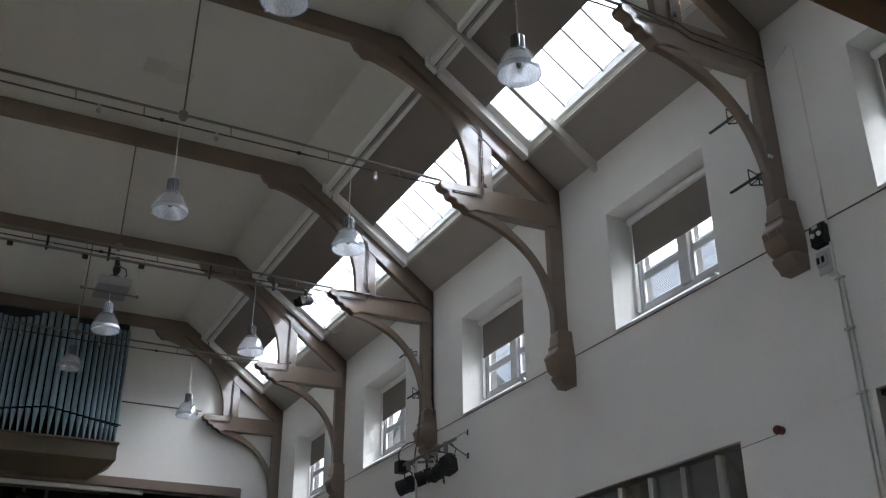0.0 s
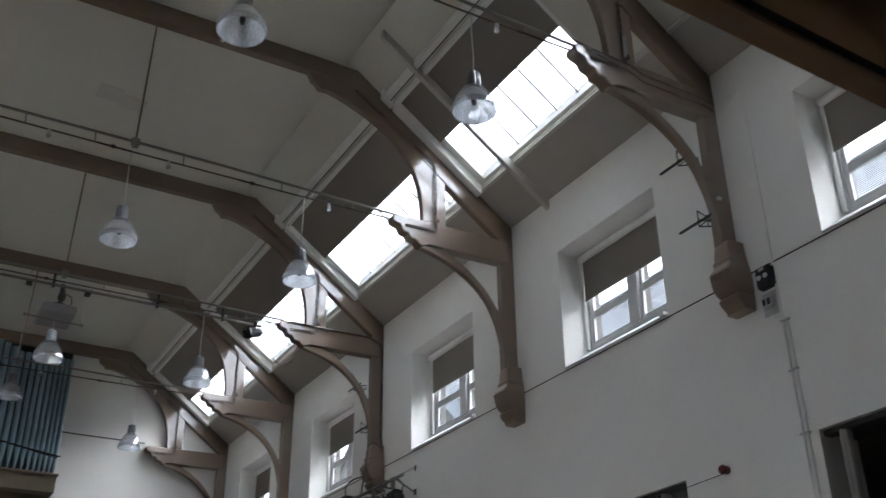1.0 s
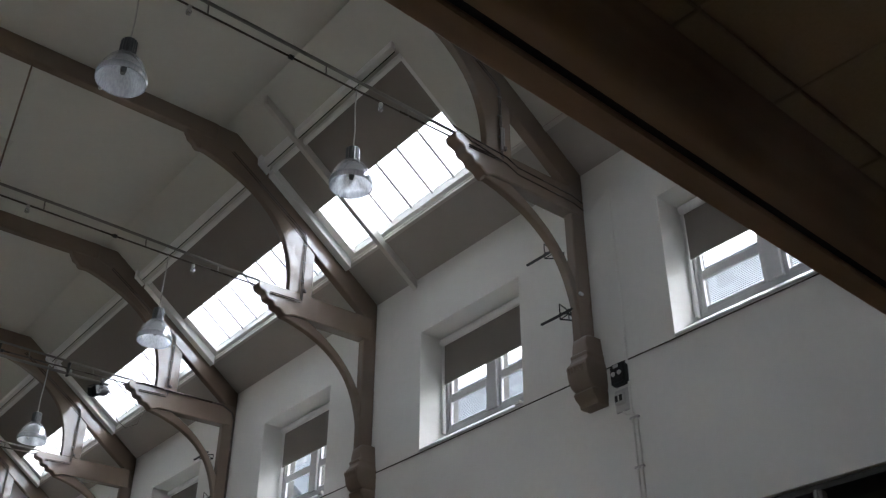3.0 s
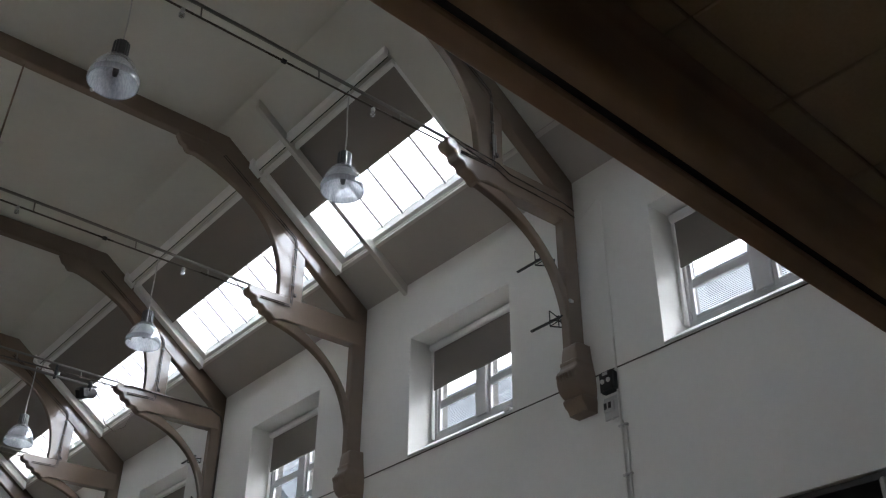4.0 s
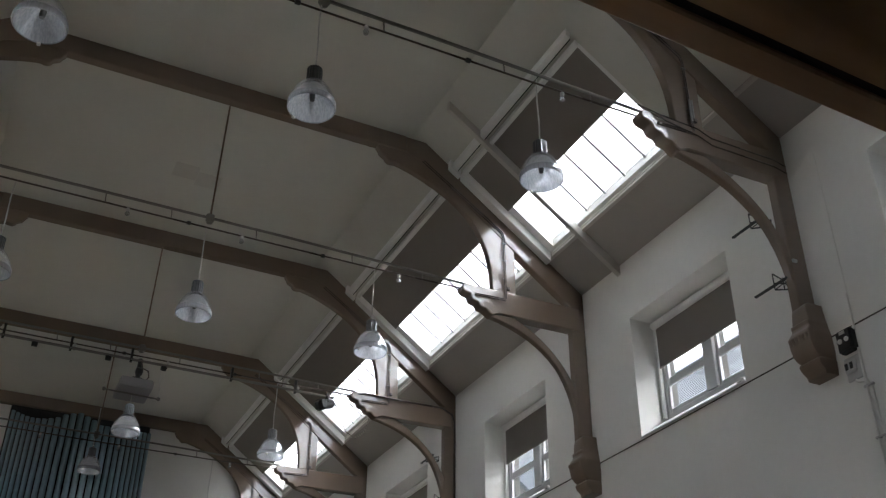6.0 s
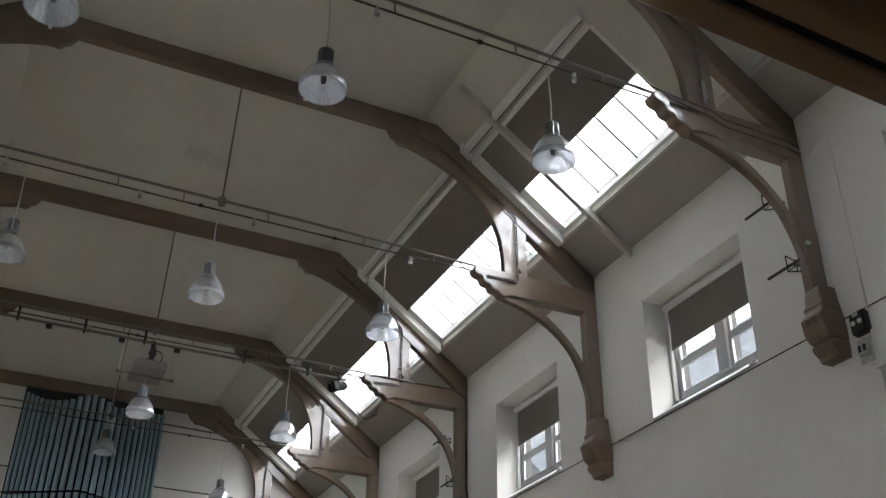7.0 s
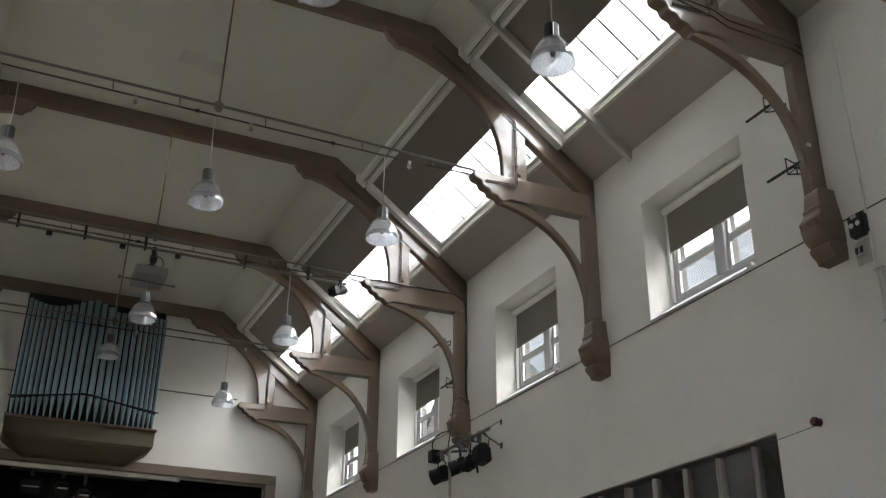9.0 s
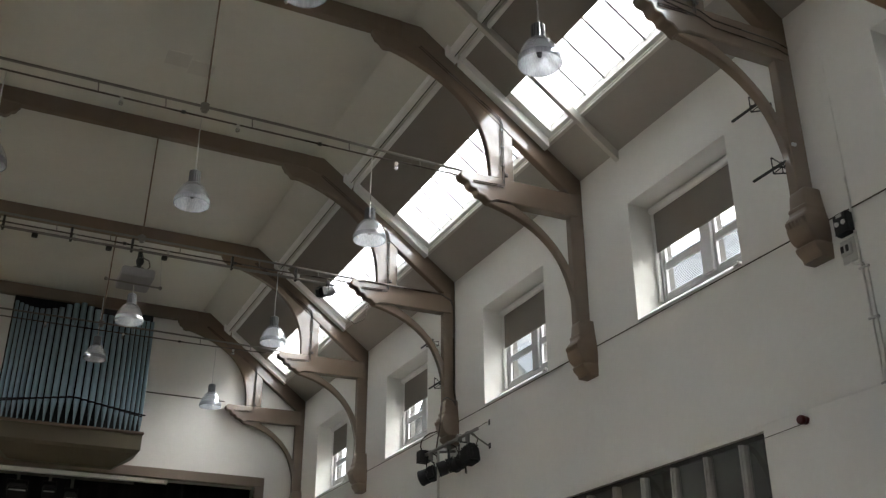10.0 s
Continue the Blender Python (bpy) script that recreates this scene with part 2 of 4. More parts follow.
# Sill and head of the added west openings, sized for the light they give.
WEST_SILL, WEST_HEAD = 2.6, 6.4
WINDOWS = [(TRUSS[0] + BAY * i + 0.985, TRUSS[0] + BAY * i + 2.70) for i in range(-1, 4)]
# First opening is unseen: added by the bays' repeat to light the near truss.
LIGHTS = [(TRUSS[0] - BAY + 0.30, 4.95), (TRUSS[0] + 0.84, TRUSS[1] - 0.085)] + [(TRUSS[i] + 0.30, TRUSS[i + 1] - 0.085) for i in (1, 2, 3)]
SKY_LOW, SKY_HIGH = 5.97, 4.76  # the skylights' lower and upper edge


def roof_z(x):
    return HEAD + (WALL - x) * RISE


# ---- floor, walls, ceiling ----
structure("floor", box(LEFT - 0.5, WALL + 0.5, BACK - 0.3, END + 4.0, -0.2, 0.0), FLOOR, "worn brown boarded hall floor", "floor")

bm = bmesh.new()
y_cuts = [BACK - 0.3, 1.0, 5.22, 6.78, 12.9, END + 0.3]
for a, b, top in ((0, 1, 4.01), (2, 3, 4.01), (4, 5, 3.96)):
    add_box(bm, WALL, WALL + 0.45, y_cuts[a], y_cuts[b], 0, top)
add_box(bm, WALL, WALL + 0.45, y_cuts[0], y_cuts[3], 4.01, SILL)
add_box(bm, WALL, WALL + 0.45, y_cuts[3], y_cuts[-1], 3.96, SILL)
edges = [BACK - 0.3] + [v for w in WINDOWS for v in w] + [END + 0.3]
for a, b in zip(edges[::2], edges[1::2]):
    add_box(bm, WALL, WALL + 0.45, a, b, SILL, LINTEL)
add_box(bm, WALL, WALL + 0.45, y_cuts[0], y_cuts[-1], LINTEL, HEAD + 0.02)
structure("wall_east", bm, PLASTER, "off-white plastered wall with deep window openings", "wall")

bm = bmesh.new()
add_box(bm, LEFT - 0.45, LEFT, BACK - 0.3, END + 0.3, 0, WEST_SILL)
edges = [BACK - 0.3] + [v for w in WINDOWS[:2] for v in w] + [END + 0.3]
for a, b in zip(edges[::2], edges[1::2]):
    add_box(bm, LEFT - 0.45, LEFT, a, b, WEST_SILL, WEST_HEAD)
add_box(bm, LEFT - 0.45, LEFT, BACK - 0.3, END + 0.3, WEST_HEAD, HEAD + 0.02)
structure("wall_west", bm, PLASTER, "plain off-white plastered wall with added, unseen window openings", "wall")
bm = bmesh.new()
SOUTH = (1.1, 2.3, 5.3, 6.8)    # unseen opening added over the gallery to let light in: from, to, sill, head
add_box(bm, LEFT, SOUTH[0], BACK - 0.3, BACK, 0, FLAT + 0.3)
add_box(bm, SOUTH[1], WALL, BACK - 0.3, BACK, 0, FLAT + 0.3)
add_box(bm, SOUTH[0], SOUTH[1], BACK - 0.3, BACK, 0, SOUTH[2])
add_box(bm, SOUTH[0], SOUTH[1], BACK - 0.3, BACK, SOUTH[3], FLAT + 0.3)
structure("wall_south", bm, PLASTER, "plain off-white plastered back wall with an added window opening", "wall")

bm = bmesh.new()
STAGE_R, STAGE_L, STAGE_TOP = 5.53, 2 * MID - 5.53, 5.95
add_box(bm, LEFT, STAGE_L, END, END + 0.3, 0, FLAT + 0.3)
add_box(bm, STAGE_R, WALL, END, END + 0.3, 0, FLAT + 0.3)
add_box(bm, STAGE_L, STAGE_R, END, END + 0.3, STAGE_TOP, FLAT + 0.3)
structure("wall_north", bm, PLASTER, "off-white plastered stage wall with a wide opening", "wall")

def flat_ceiling():
    """The flat of the ceiling, which lifts softly towards both slopes."""
    half = [(KINK - 0.60 + 0.48 * u / 8, FLAT + 0.09 * (u / 8) ** 2) for u in range(9)]
    low = [(2 * MID - x, z) for x, z in reversed(half)] + half
    bm = prism(low + [(KINK - 0.12, FLAT + 0.2), (2 * MID - KINK + 0.12, FLAT + 0.2)], BACK, END, 0.0)
    return bm


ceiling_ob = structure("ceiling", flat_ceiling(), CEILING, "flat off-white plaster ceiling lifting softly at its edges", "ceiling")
smooth(ceiling_ob.data, 30)


def slope_mesh(sign):
    """One pitch of the roof lining as a single sheet, with its skylight openings left out."""
    bm = bmesh.new()
    xs = [KINK - 0.15, SKY_HIGH, SKY_LOW, WALL + 0.45]
    ys = [BACK] + [v for w in LIGHTS for v in w] + [END]
    kept = {(i, j) for i in range(3) for j in range(len(ys) - 1) if i != 1 or j % 2 == 0}
    low, top = ({(i, j): bm.verts.new((x if sign > 0 else 2 * MID - x, y, roof_z(x) + up)) for i, x in enumerate(xs) for j, y in enumerate(ys)}
                for up in (0.0, 0.12))
    for i, j in kept:
        ring = [(i, j), (i + 1, j), (i + 1, j + 1), (i, j + 1)]
        # The lowest strip, below the skylights, takes the painted-in shade.
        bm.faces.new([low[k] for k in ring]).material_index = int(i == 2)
        bm.faces.new([top[k] for k in ring])
        for n, (di, dj) in enumerate(((0, -1), (1, 0), (0, 1), (-1, 0))):
            if (i + di, j + dj) not in kept:
                p, q = ring[n], ring[(n + 1) % 4]
                bm.faces.new([low[p], low[q], top[q], top[p]])
    return bm


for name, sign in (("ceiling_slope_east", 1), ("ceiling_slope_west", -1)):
    structure(name, slope_mesh(sign), CEILING, "sloping plaster ceiling with skylight openings, eaves coloured darker as shade", "ceiling").data.materials.append(EAVES_SHADE)

# stage recess behind the opening
bm = bmesh.new()
add_box(bm, STAGE_L - 0.6, STAGE_R + 0.6, END + 3.6, END + 3.8, 0, 6.8)
add_box(bm, STAGE_L - 0.8, STAGE_L - 0.6, END + 0.3, END + 3.8, 0, 6.8)
add_box(bm, STAGE_R + 0.6, STAGE_R + 0.8, END + 0.3, END + 3.8, 0, 6.8)
add_box(bm, STAGE_L - 0.6, STAGE_R + 0.6, END + 0.3, END + 3.8, 6.8, 7.0)
structure("wall_stage", bm, DARK, "black-painted stage recess", "wall")

# ---- stage opening ----
for name, dims in (("trim_stage_head", (STAGE_L - 0.2, STAGE_R + 0.2, END - 0.05, END + 0.12, STAGE_TOP, STAGE_TOP + 0.2)),
                   ("trim_stage_jamb", (STAGE_R, STAGE_R + 0.2, END - 0.05, END + 0.12, 0, STAGE_TOP)),
                   ("trim_stage_jamb_west", (STAGE_L - 0.2, STAGE_L, END - 0.05, END + 0.12, 0, STAGE_TOP))):
    structure(name, box(*dims, 0.012), TRIM, "tan painted moulding round the stage opening", "trim")


def curtain_mesh(x0, x1, z0, z1, y):
    """A hanging drape with soft upright folds."""
    bm = bmesh.new()
    n = int((x1 - x0) / 0.04)
    top, low = [], []
    for i in range(n + 1):
        x = x0 + (x1 - x0) * i / n
        d = 0.06 * math.sin(x * 16 + 1.3 * math.sin(x * 3.1)) + 0.02 * math.sin(x * 41)
        top.append(bm.verts.new((x, y + d * 0.7, z1)))
        low.append(bm.verts.new((x, y + d, z0)))
    for i in range(n):
        bm.faces.new((top[i], top[i + 1], low[i + 1], low[i]))
    return bm


drape = part("stage_curtain", curtain_mesh(STAGE_L - 0.4, STAGE_R + 0.4, 0.9, 6.6, END + 1.1), CURTAIN, round_edges=True)
tagged(drape, "black pleated curtain hung behind the stage opening", "curtain")
sol = drape.modifiers.new("thick", "SOLIDIFY")
sol.thickness = 0.006

strip = empty("strip_light", pose(2.1, END + 0.06, 5.9), "long white batten light under the stage head, unlit", "light")
part("batten", box(-2.2, 1.6, -0.05, 0.05, -0.04, 0.04, 0.008), WHITE, strip)
part("end_cap", box(1.6, 1.66, -0.055, 0.055, -0.045, 0.045, 0.006), PALE, strip, "grey plastic end cap")

for x, z, wide in ((1.02, 5.60, 0.17), (1.60, 5.62, 0.11), (2.02, 5.52, 0.10)):
    fix = empty("stage_lantern", pose(x, END + 0.55, z), "dark stage lantern hung from a bar behind the opening", "stage light", "stage lanterns")
    part("housing", box(-wide, wide, -0.10, 0.16, -0.13, 0.10, 0.02, pose(0, 0, 0, 25, 0, 0), 2), BLACK, fix)
    part("maker_plate", box(-wide * 0.9, wide * 0.9, -0.125, -0.118, -0.012, 0.012, 0.002, pose(0, 0, -0.02)), PALE, fix, "small pale strip")
    part("yoke", tube([(-wide - 0.02, 0, 0), (-wide - 0.02, 0, 0.2), (wide + 0.02, 0, 0.2), (wide + 0.02, 0, 0)], 0.012), IRON, fix)
    part("clamp", box(-0.03, 0.03, -0.03, 0.03, 0.2, 5.95 - z, 0.005), STEEL, fix)
lantern_bar = part("stage_lighting_bar", tube([(0.6, END + 0.55, 5.92), (3.2, END + 0.55, 5.92)], 0.024, 10), STEEL)
tagged(lantern_bar, "grey steel lighting bar behind the stage opening", "lighting bar")

wire = part("picture_wire", tube([(LEFT, END - 0.012, 7.68), (4.75, END - 0.012, 7.68)], 0.013, 6), CABLE)
tagged(wire, "thin dark conduit running across the stage wall", "conduit")

for x, y in ((1.60, 11.42), (1.93, 11.52)):
    hatch = part("ceiling_hatch", box(x - 0.16, x + 0.16, y - 0.16, y + 0.16, FLAT - 0.004, FLAT + 0.01, 0.002), HATCH)
    tagged(hatch, "faint square hatch in the flat ceiling", "hatch", "ceiling hatches", "structure")
for k in (0.0, 0.042):
    run = part("truss_cable", tube([(4.75, TRUSS[0] - 0.02, 7.66), (4.95, TRUSS[0] - 0.066, 7.58 - k), (5.40, TRUSS[0] - 0.066, 7.56 - 2 * k), (5.55, TRUSS[0] - 0.066, 7.50 - 2 * k), (6.30, TRUSS[0] - 0.066, 7.50 - 2 * k), (6.47, TRUSS[0] - 0.05, 7.48 - 2 * k)], 0.007, 6), CABLE)
    tagged(run, "dark cable clipped along the hammer beam", "cable", "truss cables")

for x in (5.345, 5.372):
    sleeve = part("cable_sleeve", tube([(x, TRUSS[0] - 0.062, 7.63), (x, TRUSS[0] - 0.062, 7.90)], 0.0125, 8), STEEL)
    tagged(sleeve, "short bright steel sleeve round a cable on the truss", "conduit", "cable sleeves")

# ---- organ ----
ORG_X0, ORG_X1, ORG_Y, ORG_Z = 0.31, 3.05, 19.86, 6.62
organ = empty("pipe_organ", pose(0, END, ORG_Z), "wall-mounted organ with blue-grey pipes on a tan case", "organ")


def organ_base():
    bm = bmesh.new()
    rows = ((0.0, 0.0, 0.0), (-0.30, 0.0, 0.0), (-0.36, 0.05, 0.05), (-0.60, 0.42, 0.42))
    rings = []
    for z, inset, back in rows:
        x0, x1, y0, y1 = ORG_X0 + inset, ORG_X1 - inset, ORG_Y + back - END, -0.004
        rings.append([bm.verts.new(p + (z,)) for p in ((x0, y0), (x1, y0), (x1, y1), (x0, y1))])
    for p, q in zip(rings, rings[1:]):
        for i in range(4):
            bm.faces.new((p[i], p[(i + 1) % 4], q[(i + 1) % 4], q[i]))
    bm.faces.new(rings[0])
    bm.faces.new(rings[-1])
    return bm


part("case_base", organ_base(), CASE, organ, "tan painted case with a canted underside")
part("moulding", box(ORG_X0 - 0.03, ORG_X1 + 0.03, ORG_Y - 0.04 - END, -0.004, 0.0, 0.055, 0.015), CASE_EDGE, organ, "red-brown moulding")
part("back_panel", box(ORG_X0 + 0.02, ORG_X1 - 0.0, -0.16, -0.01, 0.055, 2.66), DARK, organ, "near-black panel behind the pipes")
N_PIPES = 24
widths = [1.0 + 0.62 * math.sin(math.pi * (i + 0.5) / N_PIPES) ** 2 for i in range(N_PIPES)]
unit = (ORG_X1 - ORG_X0 - 0.04) / sum(widths)
for i in range(N_PIPES):
    x = ORG_X0 + 0.03 + unit * (sum(widths[:i]) + 0.5 * widths[i])
    u = (x - ORG_X0) / (ORG_X1 - ORG_X0)
    peak = 1 - abs(u - 0.5) / 0.5
    mouth = 0.36 + 0.24 * peak
    top = 2.43 - 0.12 * math.sin(min(u, 0.36) / 0.36 * math.pi) + 0.14 * max(0.0, 1 - abs(u - 0.47) / 0.14) - 0.05 * (u > 0.6)
    r = 0.39 * unit * widths[i]
    y = ORG_Y + 0.12 - END
    pipe = part("organ_pipe", lathe([(0.010, 0.05), (0.012, 0.08), (r, mouth - 0.03), (r, mouth)], 16, pose(x, y, 0)), PIPE, organ, round_edges=True)
    part("pipe_body", lathe([(r, mouth + 0.035), (r, top), (r - 0.006, top), (r - 0.006, top - 0.1), (0, top - 0.1)], 16, pose(x, y, 0)), PIPE, pipe, round_edges=True)
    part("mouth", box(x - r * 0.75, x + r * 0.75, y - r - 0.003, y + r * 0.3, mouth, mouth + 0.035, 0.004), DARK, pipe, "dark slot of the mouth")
rail_pts = [(ORG_X0 - 0.02, ORG_Y + 0.05 - END, 0.40), (ORG_X0 + 0.35, ORG_Y + 0.05 - END, 0.45), (0.5 * (ORG_X0 + ORG_X1), ORG_Y + 0.05 - END, 0.60),
            (ORG_X1 - 0.35, ORG_Y + 0.05 - END, 0.45), (ORG_X1 + 0.02, ORG_Y + 0.05 - END, 0.40)]
part("pipe_rail", tube(rail_pts, 0.014, 6), DARK, organ, "dark stay rail across the pipes")

# ---- roof trusses ----
T = 0.20                      # thickness of the timbers
truss = empty("roof_truss", pose(0, TRUSS[0], 0), "brown painted hammer-beam roof truss with curved braces", "roof truss", "roof trusses")


def side(points, sign):
    return points if sign > 0 else [(2 * MID - x, z) for x, z in reversed(points)]


FRONT, REAR = -0.035, 0.075     # the timbers' faces, from the truss line


def truss_side(sign):
    tip = [(6.42, 7.63), (4.79, 7.60)]
    tip += bez((4.79, 7.60), (4.74, 7.57), (4.75, 7.49), (4.82, 7.48), 5) + bez((4.82, 7.48), (4.91, 7.48), (4.85, 7.41), (4.92, 7.39), 5)
    tip += bez((4.92, 7.39), (5.01, 7.40), (4.96, 7.33), (5.03, 7.32), 5) + bez((5.03, 7.32), (5.11, 7.33), (5.09, 7.27), (5.17, 7.25), 5)
    tip += [(5.26, 7.29), (6.42, 7.31)]
    part("hammer_beam", prism(side(tip, sign), FRONT - 0.015, REAR + 0.03, 0.012), TIMBER, truss, round_edges=True)
    low = [(5.14, 7.28), (5.16, 7.235)] + bez((5.16, 7.235), (5.58, 7.16), (5.93, 6.98), (6.12, 6.68), 12) + bez((6.12, 6.68), (6.25, 6.45), (6.31, 6.20), (6.325, 5.84), 8)
    low += [(6.40, 5.84), (6.40, 6.40)] + bez((6.32, 6.46), (6.22, 6.78), (5.93, 7.10), (5.48, 7.295), 12)
    part("arch_brace", prism(side(low, sign), FRONT + 0.012, REAR - 0.012, 0.010), TIMBER, truss, round_edges=True)
    xs = (6.30, 6.497) if sign > 0 else (2 * MID - 6.497, 2 * MID - 6.30)
    part("wall_post", box(*xs, FRONT, REAR, 5.80, 7.80, 0.01), TIMBER, truss)
    raf = [(6.497, roof_z(6.497) - 0.004), (KINK + 0.02, FLAT - 0.006), (KINK - 0.25, FLAT - 0.006), (KINK - 0.25, FLAT - 0.26), (KINK - 0.02, FLAT - 0.34), (6.497, roof_z(6.497) - 0.36)]
    part("rafter", prism(side(raf, sign), FRONT, REAR + 0.01, 0.012), TIMBER, truss)
    up = [(5.51, 7.61), (5.18, 7.61)] + bez((5.18, 7.61), (5.19, 8.34), (4.86, 8.72), (4.30, 8.955), 14)
    up += bez((4.30, 8.955), (4.12, 9.035), (3.98, 9.075), (3.86, 9.10), 5) + bez((3.86, 9.10), (3.80, 9.12), (3.76, 9.06), (3.71, 9.12), 4)
    up += bez((3.71, 9.12), (3.70, 9.19), (3.62, 9.15), (3.61, 9.23), 4) + [(3.58, 9.27), (3.58, 9.32), (4.22, 9.31), (5.51, 8.24)]
    part("upper_brace", prism(side(up, sign), FRONT + 0.008, REAR - 0.008, 0.010), TIMBER, truss, round_edges=True)


for sign in (1, -1):
    truss_side(sign)
part("collar_beam", box(2 * MID - KINK + 0.25, KINK - 0.25, FRONT - 0.01, REAR + 0.01, 9.305, FLAT - 0.005, 0.012), TIMBER, truss)


def width_at(z):
    """How wide the corbel is at a height, against its fluted belly."""
    steps = ((5.905, 0.64), (5.80, 0.70), (5.725, 0.77), (5.70, 0.83), (5.68, 0.81), (5.585, 0.95), (5.45, 0.97), (5.39, 0.95), (5.362, 0.89), (5.352, 0.92), (5.335, 0.93), (5.215, 0.86))
    for (z0, w0), (z1, w1) in zip(steps, steps[1:]):
        if z >= z1:
            return w0 + (w1 - w0) * (z0 - z) / (z0 - z1)
    return steps[-1][1]


def corbel_parts(sign):
    """One carved block that widens downwards: shoulder, notch, fluted belly and curved foot."""
    block = [(6.497, 5.905), (6.345, 5.905)] + bez((6.345, 5.905), (6.30, 5.905), (6.285, 5.865), (6.282, 5.80), 6) + [(6.28, 5.725), (6.262, 5.71), (6.262, 5.69), (6.27, 5.68)]
    block += bez((6.27, 5.68), (6.268, 5.63), (6.228, 5.63), (6.224, 5.585), 5) + [(6.224, 5.53)] + bez((6.224, 5.53), (6.232, 5.43), (6.275, 5.375), (6.325, 5.362), 8)
    block += [(6.297, 5.352), (6.288, 5.335)] + bez((6.288, 5.335), (6.30, 5.27), (6.34, 5.28), (6.352, 5.24), 6) + [(6.357, 5.215), (6.497, 5.215)]
    bm = bmesh.new()
    rings = []
    for x, z in block[1:-1]:
        w = 0.135 * width_at(z)
        ring = [(6.497, -w), (x + 0.024, -w), (x + 0.007, -w + 0.007), (x, -w + 0.024), (x, w - 0.024), (x + 0.007, w - 0.007), (x + 0.024, w), (6.497, w)]
        rings.append([bm.verts.new((px if sign > 0 else 2 * MID - px, py - 0.012, z)) for px, py in ring])
    for p, q in zip(rings, rings[1:]):
        for i in range(8):
            bm.faces.new((p[i], p[(i + 1) % 8], q[(i + 1) % 8], q[i]))
    bm.faces.new(rings[0])
    bm.faces.new(rings[-1])
    bmesh.ops.recalc_face_normals(bm, faces=bm.faces)
    body = part("corbel", bm, CARVED, truss, "carved corbel", True)
    for k in range(6):
        y = -0.110 + k * 0.039
        flute = [(6.25, 5.580), (6.207, 5.578), (6.204, 5.555), (6.225, 5.512), (6.25, 5.505)]
        part("flute", prism(side(flute, sign), y - 0.011, y + 0.011, 0.004), CARVED, body)


corbel_parts(1)
corbel_parts(-1)
conduit = []
for k in (0.0, 0.022):
    conduit.append([(4.19 + k, -0.048, 9.22 + k), (5.31 + k, -0.048, 8.45 + k * 1.2), (5.335 + k, -0.048, 8.39), (5.335 + k, -0.062, 7.54 - k), (5.31 + k, -0.064, 7.50 - k), (4.92, -0.064, 7.48 - k)])
for pts in conduit:
    part("cable", tube(pts, 0.007, 6), CABLE, truss, "dark cable clipped to the truss")
part("junction_box", box(5.362, 5.402, -0.082, -0.047, 7.63, 7.675, 0.006), CABLE, truss, "small dark junction box")
for z in (7.78, 8.05, 8.30):
    part("cable_clip", box(5.318, 5.374, -0.060, -0.040, z, z + 0.014, 0.003), STEEL, truss, "small metal cable clip")
for i in range(1, 5):
    copy_thing(truss, pose(0, TRUSS[i] + (0.02 if i == 4 else 0), 0))


# ---- skylights ----
def tilted(bm_list, mat, name, parent, label=""):
    bm = bmesh.new()
    for xa, xb, ya, yb, za, zb in bm_list:
        for v in add_box(bm, xa, xb, ya, yb, za, zb):
            v.co.z += roof_z(v.co.x)
    return part(name, bm, mat, parent, label)


def flip(ob):
    """Mirror a roof thing to the other pitch."""
    for o in (ob, *ob.children_recursive):
        if o.type == "MESH":
            o.data.transform(Matrix.Translation((2 * MID, 0, 0)) @ Matrix.Scale(-1, 4, (1, 0, 0)))
            o.data.flip_normals()


def skylight(ya, yb, sign):
    lab = "white-framed sloping skylight with slim glazing bars"
    s = empty("skylight", pose(0, 0, 0), lab, "skylight", "skylights")
    lo, hi = SKY_LOW, SKY_HIGH
    tilted([(hi, lo, ya, ya + 0.05, 0.0, 0.15)], WHITE, "frame_side", s)
    tilted([(hi - 0.03, lo, yb - 0.07, yb + 0.045, -0.09, 0.15)], WHITE, "frame_side", s)
    tilted([(hi, lo, yb - 0.19, yb - 0.073, 0.035, 0.15)], WHITE, "inner_rebate", s)
    tilted([(lo - 0.035, lo, ya + 0.05, yb - 0.19, 0.03, 0.15)], WHITE, "bottom_rail", s)
    tilted([(hi, hi + 0.05, ya + 0.05, yb - 0.19, 0.06, 0.15)], WHITE, "top_rail", s)
    n = int((yb - ya - 0.24) / 0.40 + 0.6)
    cuts = [ya + 0.05] + [yb - 0.19 - 0.40 * i for i in range(n - 1, -1, -1)]
    for y in cuts[1:-1]:
        tilted([(hi + 0.05, lo - 0.035, y - 0.017, y + 0.017, 0.09, 0.14)], BAR, "glazing_bar", s)
    for y0, y1 in zip(cuts, cuts[1:]):
        tilted([(hi + 0.05, lo - 0.035, y0 + 0.014, y1 - 0.014, 0.118, 0.124)], GLASS, "pane", s).visible_shadow = False
    if sign < 0:
        flip(s)
    return s


